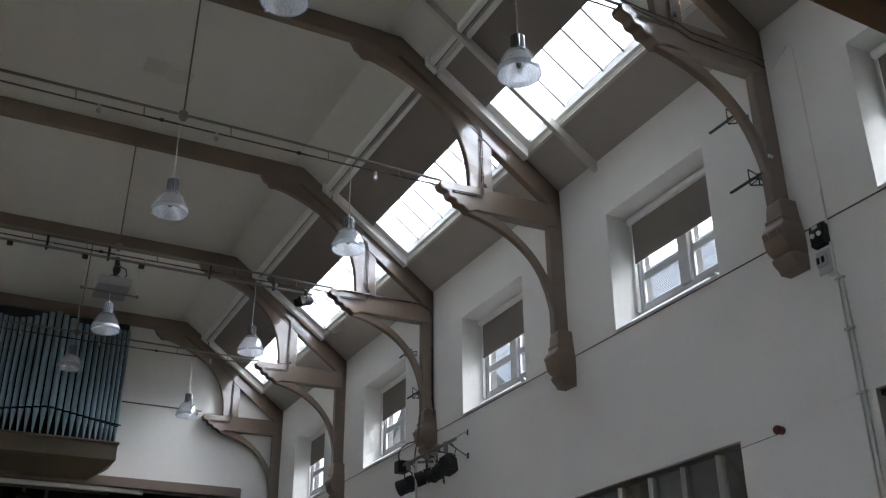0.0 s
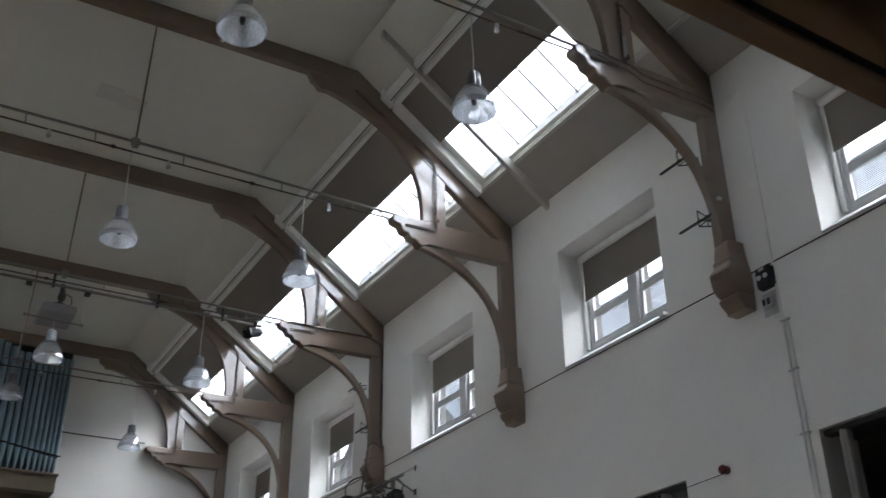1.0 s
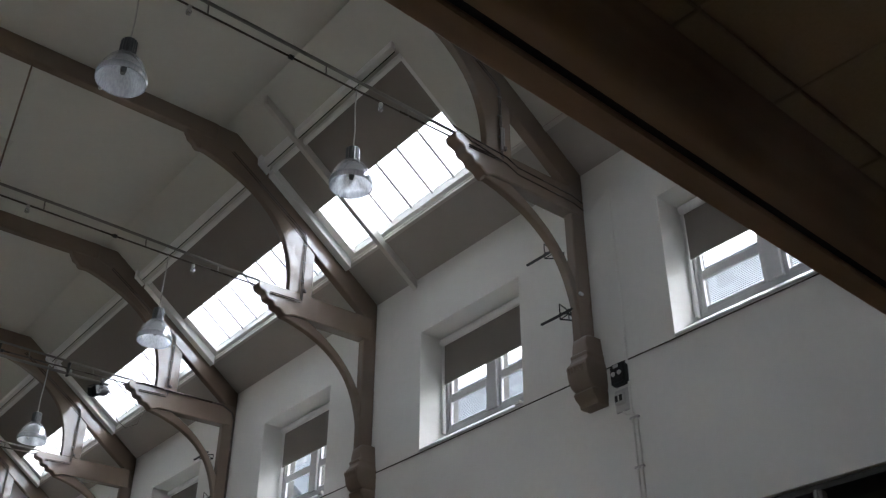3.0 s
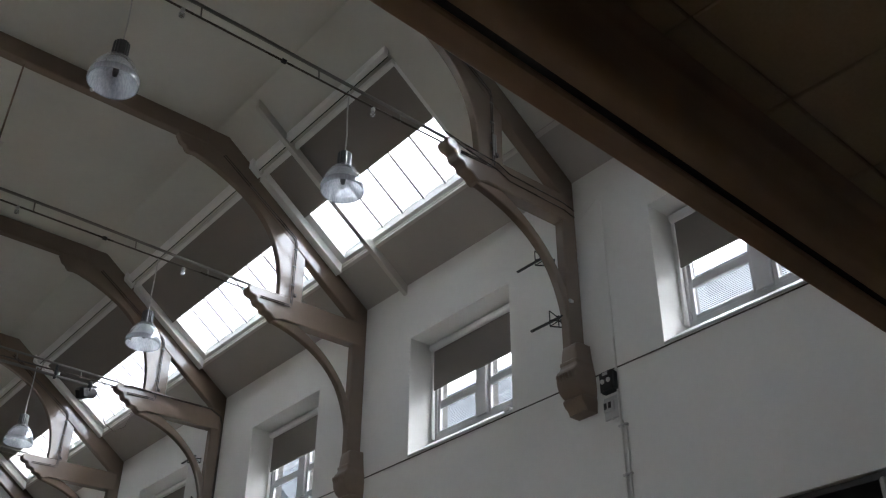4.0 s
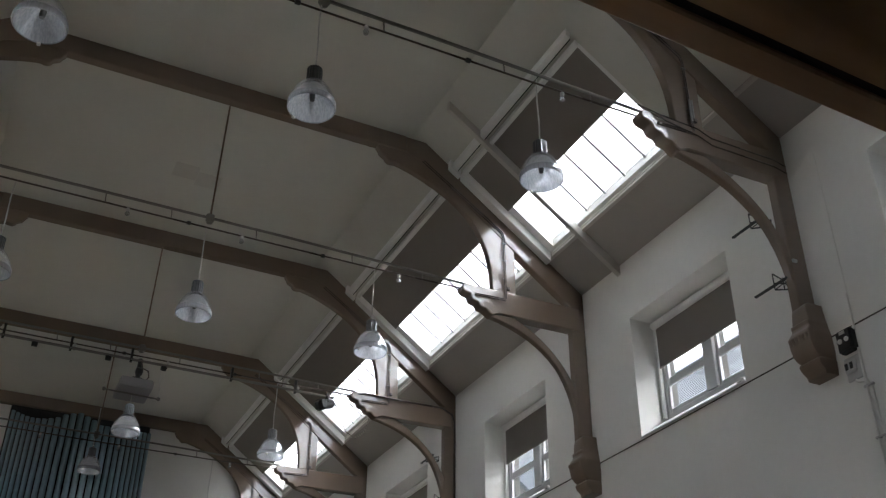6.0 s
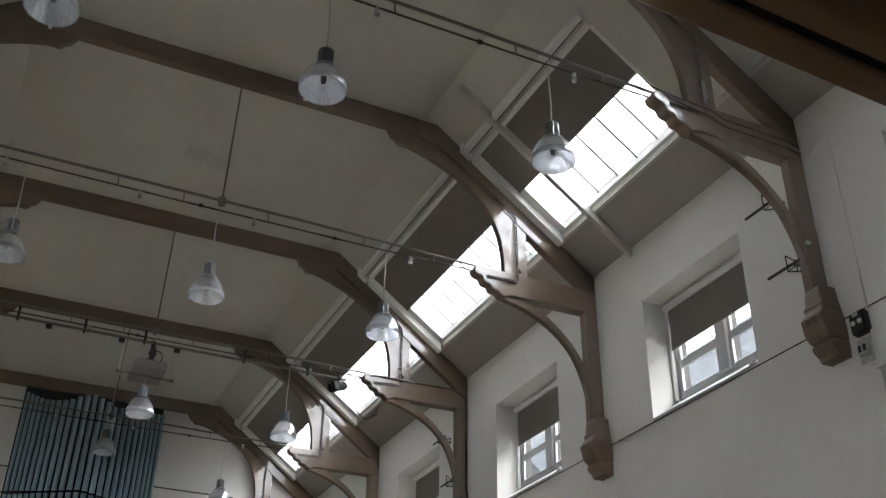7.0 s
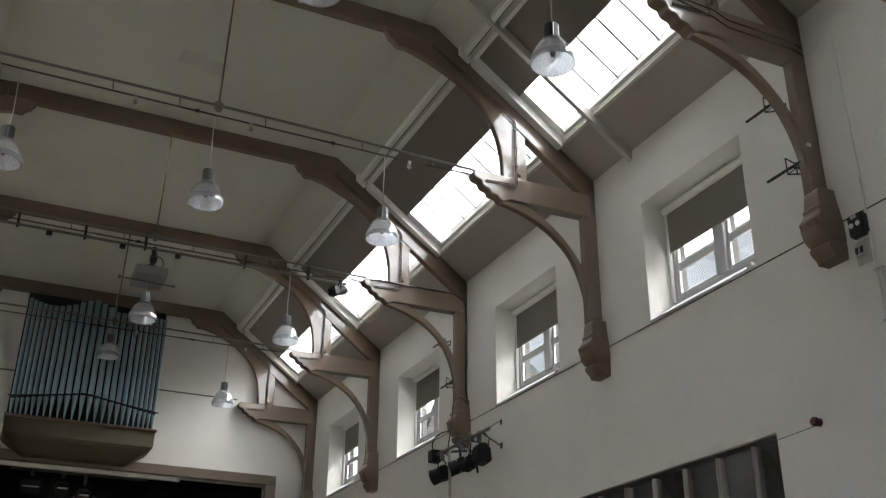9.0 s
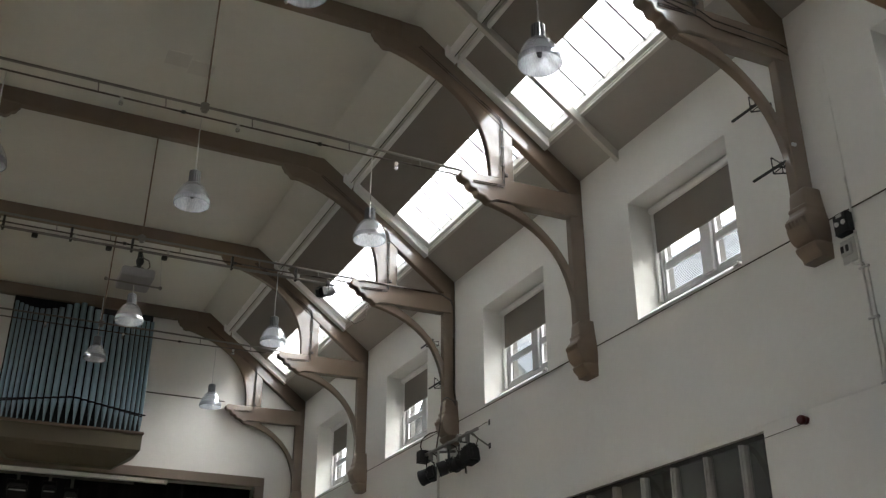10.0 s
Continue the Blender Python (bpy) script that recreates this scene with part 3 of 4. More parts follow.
def roof_blind(ya, yb, edge, over_a, over_b):
    """Blind drawn down behind the double cream rails, its lower edge at x = edge."""
    b = empty("skylight_blind", pose(0, 0, 0), "taupe fabric skylight blind drawn halfway down", "blind", "skylight blinds")
    tilted([(SKY_HIGH + 0.02, edge, ya + 0.053, yb - 0.075, 0.026, 0.031)], FABRIC, "fabric", b)
    tilted([(edge, edge + 0.016, ya + 0.053, yb - 0.075, 0.02, 0.033)], FABRIC, "bottom_bar", b, "fabric-covered hem bar")
    tilted([(4.59, 4.64, ya - over_a, yb + over_b, -0.09, -0.003)], WHITE, "upper_rail", b, "cream painted rail")
    tilted([(4.642, 4.656, ya, yb, -0.075, -0.003)], DARK, "slot", b, "dark slot beside the rail")
    tilted([(4.715, 4.755, ya, yb - 0.06, -0.055, -0.003)], WHITE, "lower_rail", b, "cream painted rail")
    tilted([(4.55, 4.69, yb + over_b - 0.05, yb + over_b + 0.03, -0.115, -0.002)], WHITE, "end_bracket", b, "cream end bracket")
    return b


for i, (ya, yb) in enumerate(LIGHTS):
    skylight(ya, yb, 1)
    skylight(ya, yb, -1)
    roof_blind(ya, yb, (5.34, 5.34, 5.36, 5.36, 5.48)[i], 0.02, 0.0)
    # Unseen blinds on the west pitch, added to hold back its light.
    flip(roof_blind(ya, yb, 5.64, 0.02, 0.0))

bm = bmesh.new()
for v in add_box(bm, KINK - 0.05, WALL - 0.003, 8.552, 8.618, -0.13, -0.004):
    v.co.z += roof_z(v.co.x)
tagged(part("ceiling_rib", bm, RAIL), "slim cream painted rib crossing the sloping ceiling", "rib", kind="structure")
trim = bmesh.new()
for v in add_box(trim, SKY_LOW + 0.003, SKY_LOW + 0.035, BACK, END, -0.03, -0.003):
    v.co.z += roof_z(v.co.x)
structure("trim_skylight", trim, RAIL, "cream painted rail below the skylights", "trim")


# ---- windows ----
FRAME_Z = 5.87


def wall_window(number, ya, yb):
    x = WALL + REVEAL
    w = empty("window_%d" % number, pose(0, 0, 0), "white-painted casement window of two lights", "window", kind="structure")
    part("window_frame", box(x, x + 0.07, ya + 0.002, ya + 0.07, FRAME_Z, LINTEL - 0.002, 0.006), FRAME, w)
    part("jamb", box(x, x + 0.07, yb - 0.07, yb - 0.002, FRAME_Z, LINTEL - 0.002, 0.006), FRAME, w)
    part("head", box(x, x + 0.068, ya + 0.07, yb - 0.07, LINTEL - 0.07, LINTEL - 0.003, 0.006), FRAME, w)
    part("bottom_rail", box(x, x + 0.068, ya + 0.07, yb - 0.07, FRAME_Z, FRAME_Z + 0.06, 0.006), FRAME, w)
    mid = 0.5 * (ya + yb)
    part("mullion", box(x - 0.02, x + 0.075, mid - 0.085, mid + 0.085, FRAME_Z + 0.06, LINTEL - 0.07, 0.008), FRAME, w)
    for a, b in ((ya + 0.07, mid - 0.085), (mid + 0.085, yb - 0.07)):
        for z0, z1, dx in ((FRAME_Z + 0.06, 6.31, 0.012), (6.31, LINTEL - 0.07, 0.022)):
            sash = part("sash", box(x + dx, x + dx + 0.04, a, a + 0.045, z0, z1, 0.004), FRAME, w)
            part("stile", box(x + dx, x + dx + 0.04, b - 0.045, b, z0, z1, 0.004), FRAME, sash)
            part("rail", box(x + dx + 0.002, x + dx + 0.038, a + 0.045, b - 0.045, z0, z0 + 0.05, 0.004), FRAME, sash)
            part("rail", box(x + dx + 0.002, x + dx + 0.038, a + 0.045, b - 0.045, z1 - 0.05, z1, 0.004), FRAME, sash)
            part("pane", box(x + dx + 0.016, x + dx + 0.022, a + 0.045, b - 0.045, z0 + 0.05, z1 - 0.05), GLASS, sash).visible_shadow = False
    part("window_sill", prism([(WALL - 0.012, SILL - 0.004), (WALL - 0.012, SILL + 0.018), (x - 0.002, FRAME_Z), (x + 0.07, FRAME_Z), (x + 0.07, SILL + 0.001), (WALL + 0.002, SILL + 0.001)], ya + 0.003, yb - 0.003, 0.003), FRAME, w, "sloping white sill")
    o = x + 0.092
    part("stone_jamb", box(o, o + 0.09, yb - 0.055, yb + 0.20, SILL, LINTEL, 0.006), STONE, w, "outer grey stone jamb")
    part("stone_jamb", box(o, o + 0.09, ya - 0.20, ya + 0.055, SILL, LINTEL, 0.006), STONE, w, "outer grey stone jamb")
    part("stone_mullion", box(x + 0.08, o + 0.09, mid - 0.08, mid + 0.08, FRAME_Z, LINTEL, 0.006), STONE, w, "grey stone mullion")
    part("stone_sill", box(o, o + 0.26, ya - 0.2, yb + 0.2, SILL - 0.08, SILL - 0.002, 0.006), STONE, w, "outer grey stone sill")
    part("catch", box(WALL - 0.01, WALL + 0.03, ya + 0.05, ya + 0.13, SILL + 0.025, SILL + 0.07, 0.008), PALE, w)
    blind = empty("roller_blind", pose(0, 0, 0), "taupe roller blind drawn halfway down the window", "blind", "window blinds")
    low = 6.51
    part("cassette", tube([(x - 0.055, ya + 0.03, LINTEL - 0.055), (x - 0.055, yb - 0.03, LINTEL - 0.055)], 0.045, 14), WHITE, blind, "white roller cassette", True)
    part("fabric", box(x - 0.034, x - 0.031, ya + 0.05, yb - 0.05, low, LINTEL - 0.06), FABRIC, blind)
    part("bottom_bar", box(x - 0.042, x - 0.024, ya + 0.05, yb - 0.05, low - 0.022, low, 0.004), FABRIC, blind)
    part("guide", box(x - 0.05, x - 0.004, yb - 0.045, yb - 0.012, FRAME_Z + 0.01, LINTEL - 0.1, 0.004), WHITE, blind, "white side channel")
    part("guide", box(x - 0.05, x - 0.004, ya + 0.012, ya + 0.045, FRAME_Z + 0.01, LINTEL - 0.1, 0.004), WHITE, blind, "white side channel")


for i, (ya, yb) in enumerate(WINDOWS):
    wall_window(i + 1, ya, yb)
# West windows are never in view; they are added to light the hall.
for i, (ya, yb) in enumerate(WINDOWS[:2]):
    w = empty("window_%d" % (i + 6), pose(0, 0, 0), "unseen white-painted window added in the opposite wall for light", "window", kind="structure")
    part("window_frame", box(LEFT - REVEAL - 0.07, LEFT - REVEAL, ya + 0.002, ya + 0.07, WEST_SILL, WEST_HEAD - 0.002, 0.006), WHITE, w)
    part("jamb", box(LEFT - REVEAL - 0.07, LEFT - REVEAL, yb - 0.07, yb - 0.002, WEST_SILL, WEST_HEAD - 0.002, 0.006), WHITE, w)
    part("mullion", box(LEFT - REVEAL - 0.07, LEFT - REVEAL, 0.5 * (ya + yb) - 0.085, 0.5 * (ya + yb) + 0.085, WEST_SILL, WEST_HEAD - 0.002, 0.006), WHITE, w)
    part("pane", box(LEFT - REVEAL - 0.04, LEFT - REVEAL - 0.034, ya + 0.07, yb - 0.07, WEST_SILL, WEST_HEAD), GLASS, w).visible_shadow = False

# Added window behind the eye, out of sight; it lights the trusses' near faces.
w = empty("window_8", pose(0, 0, 0), "unseen white-painted window added over the gallery for light", "window", kind="structure")
for k in range(5):
    x = SOUTH[0] + (SOUTH[1] - SOUTH[0] - 0.07) * k / 4
    part("upright", box(x, x + 0.07, BACK - 0.24, BACK - 0.17, SOUTH[2], SOUTH[3], 0.006), WHITE, w)
for k in range(4):
    x = SOUTH[0] + (SOUTH[1] - SOUTH[0] - 0.07) * k / 4
    part("pane", box(x + 0.07, x + (SOUTH[1] - SOUTH[0] - 0.07) / 4, BACK - 0.21, BACK - 0.204, SOUTH[2], SOUTH[3]), GLASS, w).visible_shadow = False

# dark line that runs along the wall at sill height
line = [BACK] + [v for i in range(5) for v in (TRUSS[i] - 0.09, TRUSS[i] + T + 0.09)]
bm = bmesh.new()
for a, b in zip(line[::2], line[1::2]):
    add_box(bm, WALL - 0.012, WALL - 0.001, a, b, SILL - 0.027, SILL - 0.018)
structure("trim_sill_line", bm, CABLE, "thin dark cable line along the wall at sill height", "trim")

# ---- glazed screens in the wall ----
structure("trim_screen_head", box(WALL - 0.003, WALL, 0.9, 13.0, 4.013, 4.14, 0.0), PLASTER, "slightly raised plaster band over the screens", "trim")


def screen(ya, yb, posts, glazed, top):
    s = empty("glazed_screen", pose(0, 0, 0), "tall glazed timber screen with pale posts, dark beyond", "screen", "glazed screens")
    x = WALL + 0.05
    part("head", box(x, x + 0.09, ya, yb, top - 0.05, top - 0.002, 0.004), DARKPOST, s, "dark brown head rail")
    # Near-black sheet hides the lit plaster soffit and paints its shade.
    part("head_lining", box(x + 0.09, WALL + 0.44, ya, yb, top - 0.03, top - 0.002, 0.004), DARKPOST, s, "near-black sheet standing for the shade under the lintel")
    for y in posts:
        part("post", box(x - 0.03, x + 0.06, y - 0.036, y + 0.036, 0, top - 0.05, 0.012), POST, s)
        part("bead", box(x - 0.045, x - 0.03, y - 0.014, y + 0.014, 0, top - 0.05, 0.005), POST, s)
    ends = [ya] + list(posts) + [yb]
    for a, b in zip(ends, ends[1:]):
        if glazed:
            part("pane", box(x + 0.02, x + 0.026, a + 0.046, b - 0.046, 0.05, 3.935), GLASS, s)
        part("transom", box(x + 0.0, x + 0.05, a + 0.046, b - 0.046, 2.4, 2.46, 0.005), RAIL, s)
    return s


screen(6.78, 12.9, [7.13 + 0.515 * k for k in range(11)], True, 3.96)
screen(1.0, 5.22, [5.02 - 0.62 * k for k in range(6, -1, -1)], False, 4.01)
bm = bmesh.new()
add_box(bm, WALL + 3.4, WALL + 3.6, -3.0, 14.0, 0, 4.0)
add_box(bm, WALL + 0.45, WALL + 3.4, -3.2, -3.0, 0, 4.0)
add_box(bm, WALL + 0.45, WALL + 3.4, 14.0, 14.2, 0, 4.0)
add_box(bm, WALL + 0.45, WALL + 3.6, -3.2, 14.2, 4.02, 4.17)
structure("wall_corridor", bm, DIM, "plain corridor walls behind the screens, darkened to read as unlit", "wall")
structure("floor_corridor", box(WALL + 0.45, WALL + 3.6, -3.2, 14.2, -0.2, 0.0), FLOOR, "brown boarded corridor floor", "floor")

# ---- gallery above the camera ----
gallery = empty("gallery", pose(0, 1.638, 3.692, 0, 0, 2.38), "dark varnished timber gallery with a tiled underside", "gallery")
GX0, GX1 = -3.12, 6.53
part("front_beam", box(GX0, GX1, -0.111, 0.0, 0.0, 0.34, 0.008), GALLERY, gallery, "dark brown front beam")
part("shadow_gap", box(GX0, GX1, -0.152, -0.111, 0.02, 0.34), DARK, gallery, "black shadow gap")
bm = bmesh.new()
profile = [(-0.152, 0.314), (-0.152, 0.004), (-0.205, 0.004)] + bez((-0.205, 0.004), (-0.250, 0.006), (-0.272, 0.03), (-0.276, 0.10), 8) + [(-0.278, 0.22)] + bez((-0.278, 0.22), (-0.285, 0.25), (-0.305, 0.27), (-0.310, 0.314), 6)
ends = [[bm.verts.new((x, y, z)) for y, z in profile] for x in (GX0, GX1)]
for i in range(len(profile)):
    j = (i + 1) % len(profile)
    bm.faces.new((ends[0][i], ends[0][j], ends[1][j], ends[1][i]))
for ring in ends:
    bm.faces.new(ring)
part("inner_beam", bm, GALLERY, gallery, "dark brown beam with a rounded inner edge and cove", True)
part("deck", box(GX0, GX1, -5.85, -0.03, 0.344, 0.55), GALLERY, gallery)
part("parapet", box(GX0, GX1, -0.10, -0.02, 0.55, 1.30, 0.01), GALLERY, gallery)
tile = mesh_of("tile", box(-0.297, 0.297, -0.297, 0.297, 0.315, 0.343, 0.006), SOFFIT)
cut_tile = mesh_of("cut_tile", box(-0.297, 0.297, -0.075, 0.075, 0.315, 0.343, 0.006), SOFFIT)
for a in range(16):
    for b in range(10):
        t_ob = new("tile", tile if b else cut_tile)
        t_ob.parent = gallery
        t_ob.matrix_basis = pose(-2.982 + a * 0.6, -0.338 if b == 0 else -0.716 - (b - 1) * 0.6, 0)

# ---- pendant lamps, poles and cables ----
lamp = empty("pendant_lamp", pose(0, 0, 0), "bell-shaped clear ribbed pendant lamp with grey cap", "lamp", "pendant lamps")


def ribbed(profile, ribs, depth):
    bm = lathe(profile, ribs * 2)
    for v in bm.verts:
        r = math.hypot(v.co.x, v.co.y)
        if r > 0.02 and round(math.atan2(v.co.y, v.co.x) / (math.pi / ribs)) % 2:
            v.co.x, v.co.y = v.co.x * (1 - depth / r), v.co.y * (1 - depth / r)
    return bm


part("bell", ribbed([(0.062, 0.148), (0.082, 0.134), (0.106, 0.108), (0.132, 0.070), (0.156, 0.024), (0.174, -0.022), (0.183, -0.055), (0.177, -0.055)], 48, 0.0012), ACRYLIC, lamp, "clear ribbed bell", True)
part("inner_reflector", ribbed([(0.050, 0.118), (0.074, 0.104), (0.100, 0.076), (0.126, 0.036), (0.148, -0.012), (0.166, -0.06), (0.175, -0.104)], 30, 0.0026), REFLECTOR, lamp, "ribbed milky inner reflector", True)
part("rim", lathe([(0.183, -0.055), (0.187, -0.080), (0.187, -0.104), (0.183, -0.109), (0.177, -0.109), (0.175, -0.104)], 40), RIM, lamp, "clear rolled rim", True)
part("clip", box(-0.012, 0.012, 0.160, 0.182, -0.135, -0.112, 0.003), PALE, lamp, "small pale clip on the rim")
part("cap", ribbed([(0, 0.292), (0.046, 0.292), (0.061, 0.282), (0.063, 0.15), (0.070, 0.140), (0.070, 0.128), (0, 0.128)], 16, 0.006), GREYCAP, lamp, "grey ribbed cap")
part("lamp_holder", lathe([(0, 0.14), (0.03, 0.14), (0.03, 0.06), (0.022, 0.05), (0.024, 0.0), (0.018, -0.03), (0, -0.034)], 12), GREYCAP, lamp, "dark lamp holder", True)
part("cord", tube([(0, 0, 0.28), (0.006, 0, 0.5), (-0.004, 0.004, 0.75), (0, 0, 1.0)], 0.0065, 6), PALE, lamp, "pale twisted cord")
lamp.matrix_basis = pose(3.685, TRUSS[0] + 0.03, 6.59)
for i in range(4):
    for x in (3.64, 1.65, -0.33):
        if (i, x) == (0, 3.64):
            continue
        z = 7.12 if (i, x) == (3, 1.65) else 6.61 if i == 0 else 6.52 if i == 2 else 6.555
        copy_thing(lamp, pose(x, TRUSS[i] + 0.03, z, 0, 0, 37 * i + 20 * x))

POLE_Z = 7.66
for i in range(4):
    y = TRUSS[i] + 0.03
    rig = empty("lighting_pole", pose(0, y, POLE_Z), "thin steel pole with a cable below, slung across the hall", "lighting pole", "lighting poles")
    part("pole", tube([(-1.38, 0, 0), (2.6, 0, 0), (4.85, 0, -0.03)], 0.016, 8), STEEL, rig)
    part("feed_cable", tube([(-1.4, 0, -0.11), (-0.4, 0, -0.125), (1.7, 0, -0.13), (3.6, 0, -0.125), (4.85, 0, -0.10)], 0.010, 6), CABLE, rig, "dark feed cable")
    for x in (-0.75, 0.55, 1.25, 2.2, 3.35, 4.25):
        part("clip", tube([(x, 0, 0), (x + 0.01, 0, -0.13)], 0.007, 6), STEEL, rig)
    for x in (-0.55, 0.8, 2.05, 3.95):
        bulb = part("bulb_holder", lathe([(0, -0.13), (0.018, -0.13), (0.021, -0.15), (0.017, -0.17), (0, -0.17)], 10, pose(x, 0, 0)), PALE, rig, "small white bulb holder", True)
        part("bulb", lathe([(0.012, -0.17), (0.026, -0.19), (0.024, -0.215), (0, -0.23)], 10, pose(x, 0, 0)), ACRYLIC, bulb, "small clear bulb", True)
    for x in (1.45, 3.0):
        part("cable_joint", lathe([(0, 0.03), (0.022, 0.02), (0.022, -0.02), (0, -0.03)], 10, pose(x, 0, -0.127, 0, 90, 0)), IRON, rig, "dark cable joint", True)
    part("hanger_rod", tube([(1.67, 0.0, 0), (1.70, 0.0, 9.303 - POLE_Z)], 0.0105, 8), TIMBER, rig, "slim brown hanger rod")
    part("coil", lathe([(0.012, 0.05), (0.05, 0.03), (0.02, 0.015), (0.055, 0.0), (0.02, -0.02), (0.05, -0.035), (0.02, -0.05), (0.035, -0.065), (0.0, -0.08)], 12, pose(1.67, 0, 0)), STEEL, rig, "coiled joint")

# ---- projector and heavier bar at the third truss ----
y3 = TRUSS[2] + 0.05
projector = empty("projector", pose(1.65, y3 - 0.12, 7.04), "pale ceiling projector hung from the lighting pole", "projector")
part("body", box(-0.215, 0.215, -0.22, 0.36, -0.085, 0.04, 0.015, seg=2), PROJ, projector)
part("vent", box(0.06, 0.17, -0.223, -0.218, -0.035, -0.015, 0.001), PROJ, projector, "grey front vent")
part("mount", box(-0.06, 0.08, -0.06, 0.06, 0.05, 0.12, 0.01), IRON, projector, "black mounting plate")
part("drop_pole", tube([(0.02, 0.02, 0.10), (0.03, 0.10, 0.44)], 0.032, 10), IRON, projector, "black drop pole")
part("knuckle", lathe([(0, 0.06), (0.045, 0.05), (0.055, 0.0), (0.04, -0.05), (0, -0.06)], 12, pose(0.03, 0.05, 0.24, 20, 0, 0)), IRON, projector, "black swivel joint", True)
part("lead", tube([(0.10, -0.05, 0.06), (0.15, -0.10, 0.12), (0.13, -0.09, 0.21), (0.06, 0.0, 0.28), (0.04, 0.06, 0.40)], 0.010, 6), CABLE, projector, "looped black lead")
part("spreader_bar", tube([(-0.40, 0.02, -0.10), (0.36, 0.02, -0.115)], 0.012, 8), STEEL, projector, "thin spreader bar")
for x, z in ((-0.38, -0.10), (0.34, -0.115)):
    part("hook", lathe([(0, 0.03), (0.022, 0.02), (0.026, -0.01), (0, -0.03)], 10, pose(x, 0.02, z)), STEEL, projector, "bright end fitting", True)
    part("stay", tube([(x, 0.02, z), (x * 0.92, 0.1, 0.46)], 0.005, 6), PALE, projector, "pale stay wire")

bar = empty("lighting_bar", pose(0, y3 - 0.05, 7.45), "thick grey lighting bar with clamps below the pole", "lighting bar")
part("bar", tube([(-1.4, 0, 0), (4.5, 0, 0)], 0.019, 10), STEEL, bar)
for x in (-0.1, 0.75, 1.55, 2.95, 3.9):
    cl = part("clamp", box(x - 0.016, x + 0.016, -0.03, 0.03, -0.04, 0.16, 0.005), IRON, bar, "black pipe clamp")
    part("bolt", tube([(x, -0.07, -0.02), (x, 0.05, -0.02)], 0.008, 6), STEEL, cl)
for x in (0.3, 1.25, 2.0):
    part("socket", box(x - 0.038, x + 0.038, -0.03, 0.03, -0.075, -0.018, 0.008), BLACK, bar, "black socket outlet")

spot = empty("spotlight", pose(4.40, y3 - 0.06, 7.33), "small black spotlight clamped to the lighting bar", "stage light")
part("housing", lathe([(0, 0.10), (0.06, 0.10), (0.075, 0.07), (0.075, -0.08), (0.085, -0.10), (0.07, -0.10), (0, -0.06)], 14, pose(0, 0, 0, 0, 70, 20)), BLACK, spot, round_edges=True)
part("yoke", tube([(-0.02, -0.09, 0), (-0.02, -0.09, 0.10), (0.0, 0.09, 0.10), (0.0, 0.09, 0)], 0.010, 6), IRON, spot)
part("hook_clamp", box(-0.03, 0.02, -0.03, 0.03, 0.09, 0.17, 0.008), BLACK, spot, "black hook clamp")
for turn in range(4):
    part("barn_door", box(-0.16, -0.08, -0.06, 0.06, 0.075, 0.081, 0.002, pose(0, 0, 0, 0, -20, 20) @ pose(0, 0, 0, 90 * turn, 0, 0)), BLACK, spot, "black barn door flap")
part("lead", tube([(0.10, 0, 0.05), (0.22, 0, -0.12), (0.30, 0, -0.36), (0.45, 0, -0.44), (0.60, 0, -0.34), (0.66, 0, -0.10)], 0.007, 6), CABLE, spot, "drooping black lead")

# ---- iron brackets on the posts ----
def iron_bracket(x, y, z, rear):
    """A flat bar along the hall on a small lattice frame."""
    b = empty("iron_bracket", pose(x, y, z), "small dark iron bracket fixed to the roof post", "bracket", "iron brackets")
    part("bar", box(-0.014, 0.014, -0.02, 0.42, 0.0, 0.02, 0.004), IRON, b)
    ends = Vector((0.09, rear, 0)), Vector((-0.06, 0.10, 0))
    for h in (-0.012, -0.08):
        part("rail", tube([(*ends[0].xy, h), (*ends[1].xy, h)], 0.007, 6), IRON, b)
    for u in (0.0, 0.5, 1.0):
        p = ends[0].lerp(ends[1], u)
        part("strut", tube([(p.x, p.y, -0.08), (p.x, p.y, 0.09 * u)], 0.006, 6), IRON, b)
    part("stay", tube([(*ends[1].xy, 0.09), (0.03, 0.03, -0.01)], 0.006, 6), IRON, b)
    for u, w in ((0.0, 0.5), (1.0, 0.5)):
        p, q = ends[0].lerp(ends[1], u), ends[0].lerp(ends[1], w)
        part("lattice", tube([(p.x, p.y, -0.08), (q.x, q.y, -0.012)], 0.005, 6), IRON, b)
    return b


for i in (0, 2):
    iron_bracket(6.17, TRUSS[i] + 0.09, 6.87, -0.02)
    iron_bracket(6.29, TRUSS[i] + 0.05, 6.21, 0.01)

cleat = part("cable_cleat", box(6.31, 6.36, TRUSS[0] - 0.06, TRUSS[0] - 0.037, 6.35, 6.38, 0.003), PALE)
tagged(cleat, "small grey cable cleat on the roof post", "clip")

# ---- boxes, conduits and sounder on the wall ----
by = 5.44
black_box = empty("control_box", pose(WALL, by, 5.445), "black wall box with two pale indicator lights", "wall box")
part("body", box(-0.09, -0.002, -0.085, 0.085, -0.105, 0.105, 0.02, seg=2), BLACK, black_box)
for k in (-0.045, 0.045):
    part("indicator", lathe([(0, 0.012), (0.02, 0.012), (0.024, 0.0), (0, 0)], 12, pose(-0.09, k * 0.8, 0.0, 0, -90, 0)), WHITE, black_box, "round pale indicator", True)
part("label_plate", box(-0.095, -0.09, -0.03, 0.03, 0.055, 0.085), PALE, black_box, "small grey plate")
sock = empty("socket_outlet", pose(WALL, by + 0.02, 5.215), "grey surface socket outlet with two switches", "socket")
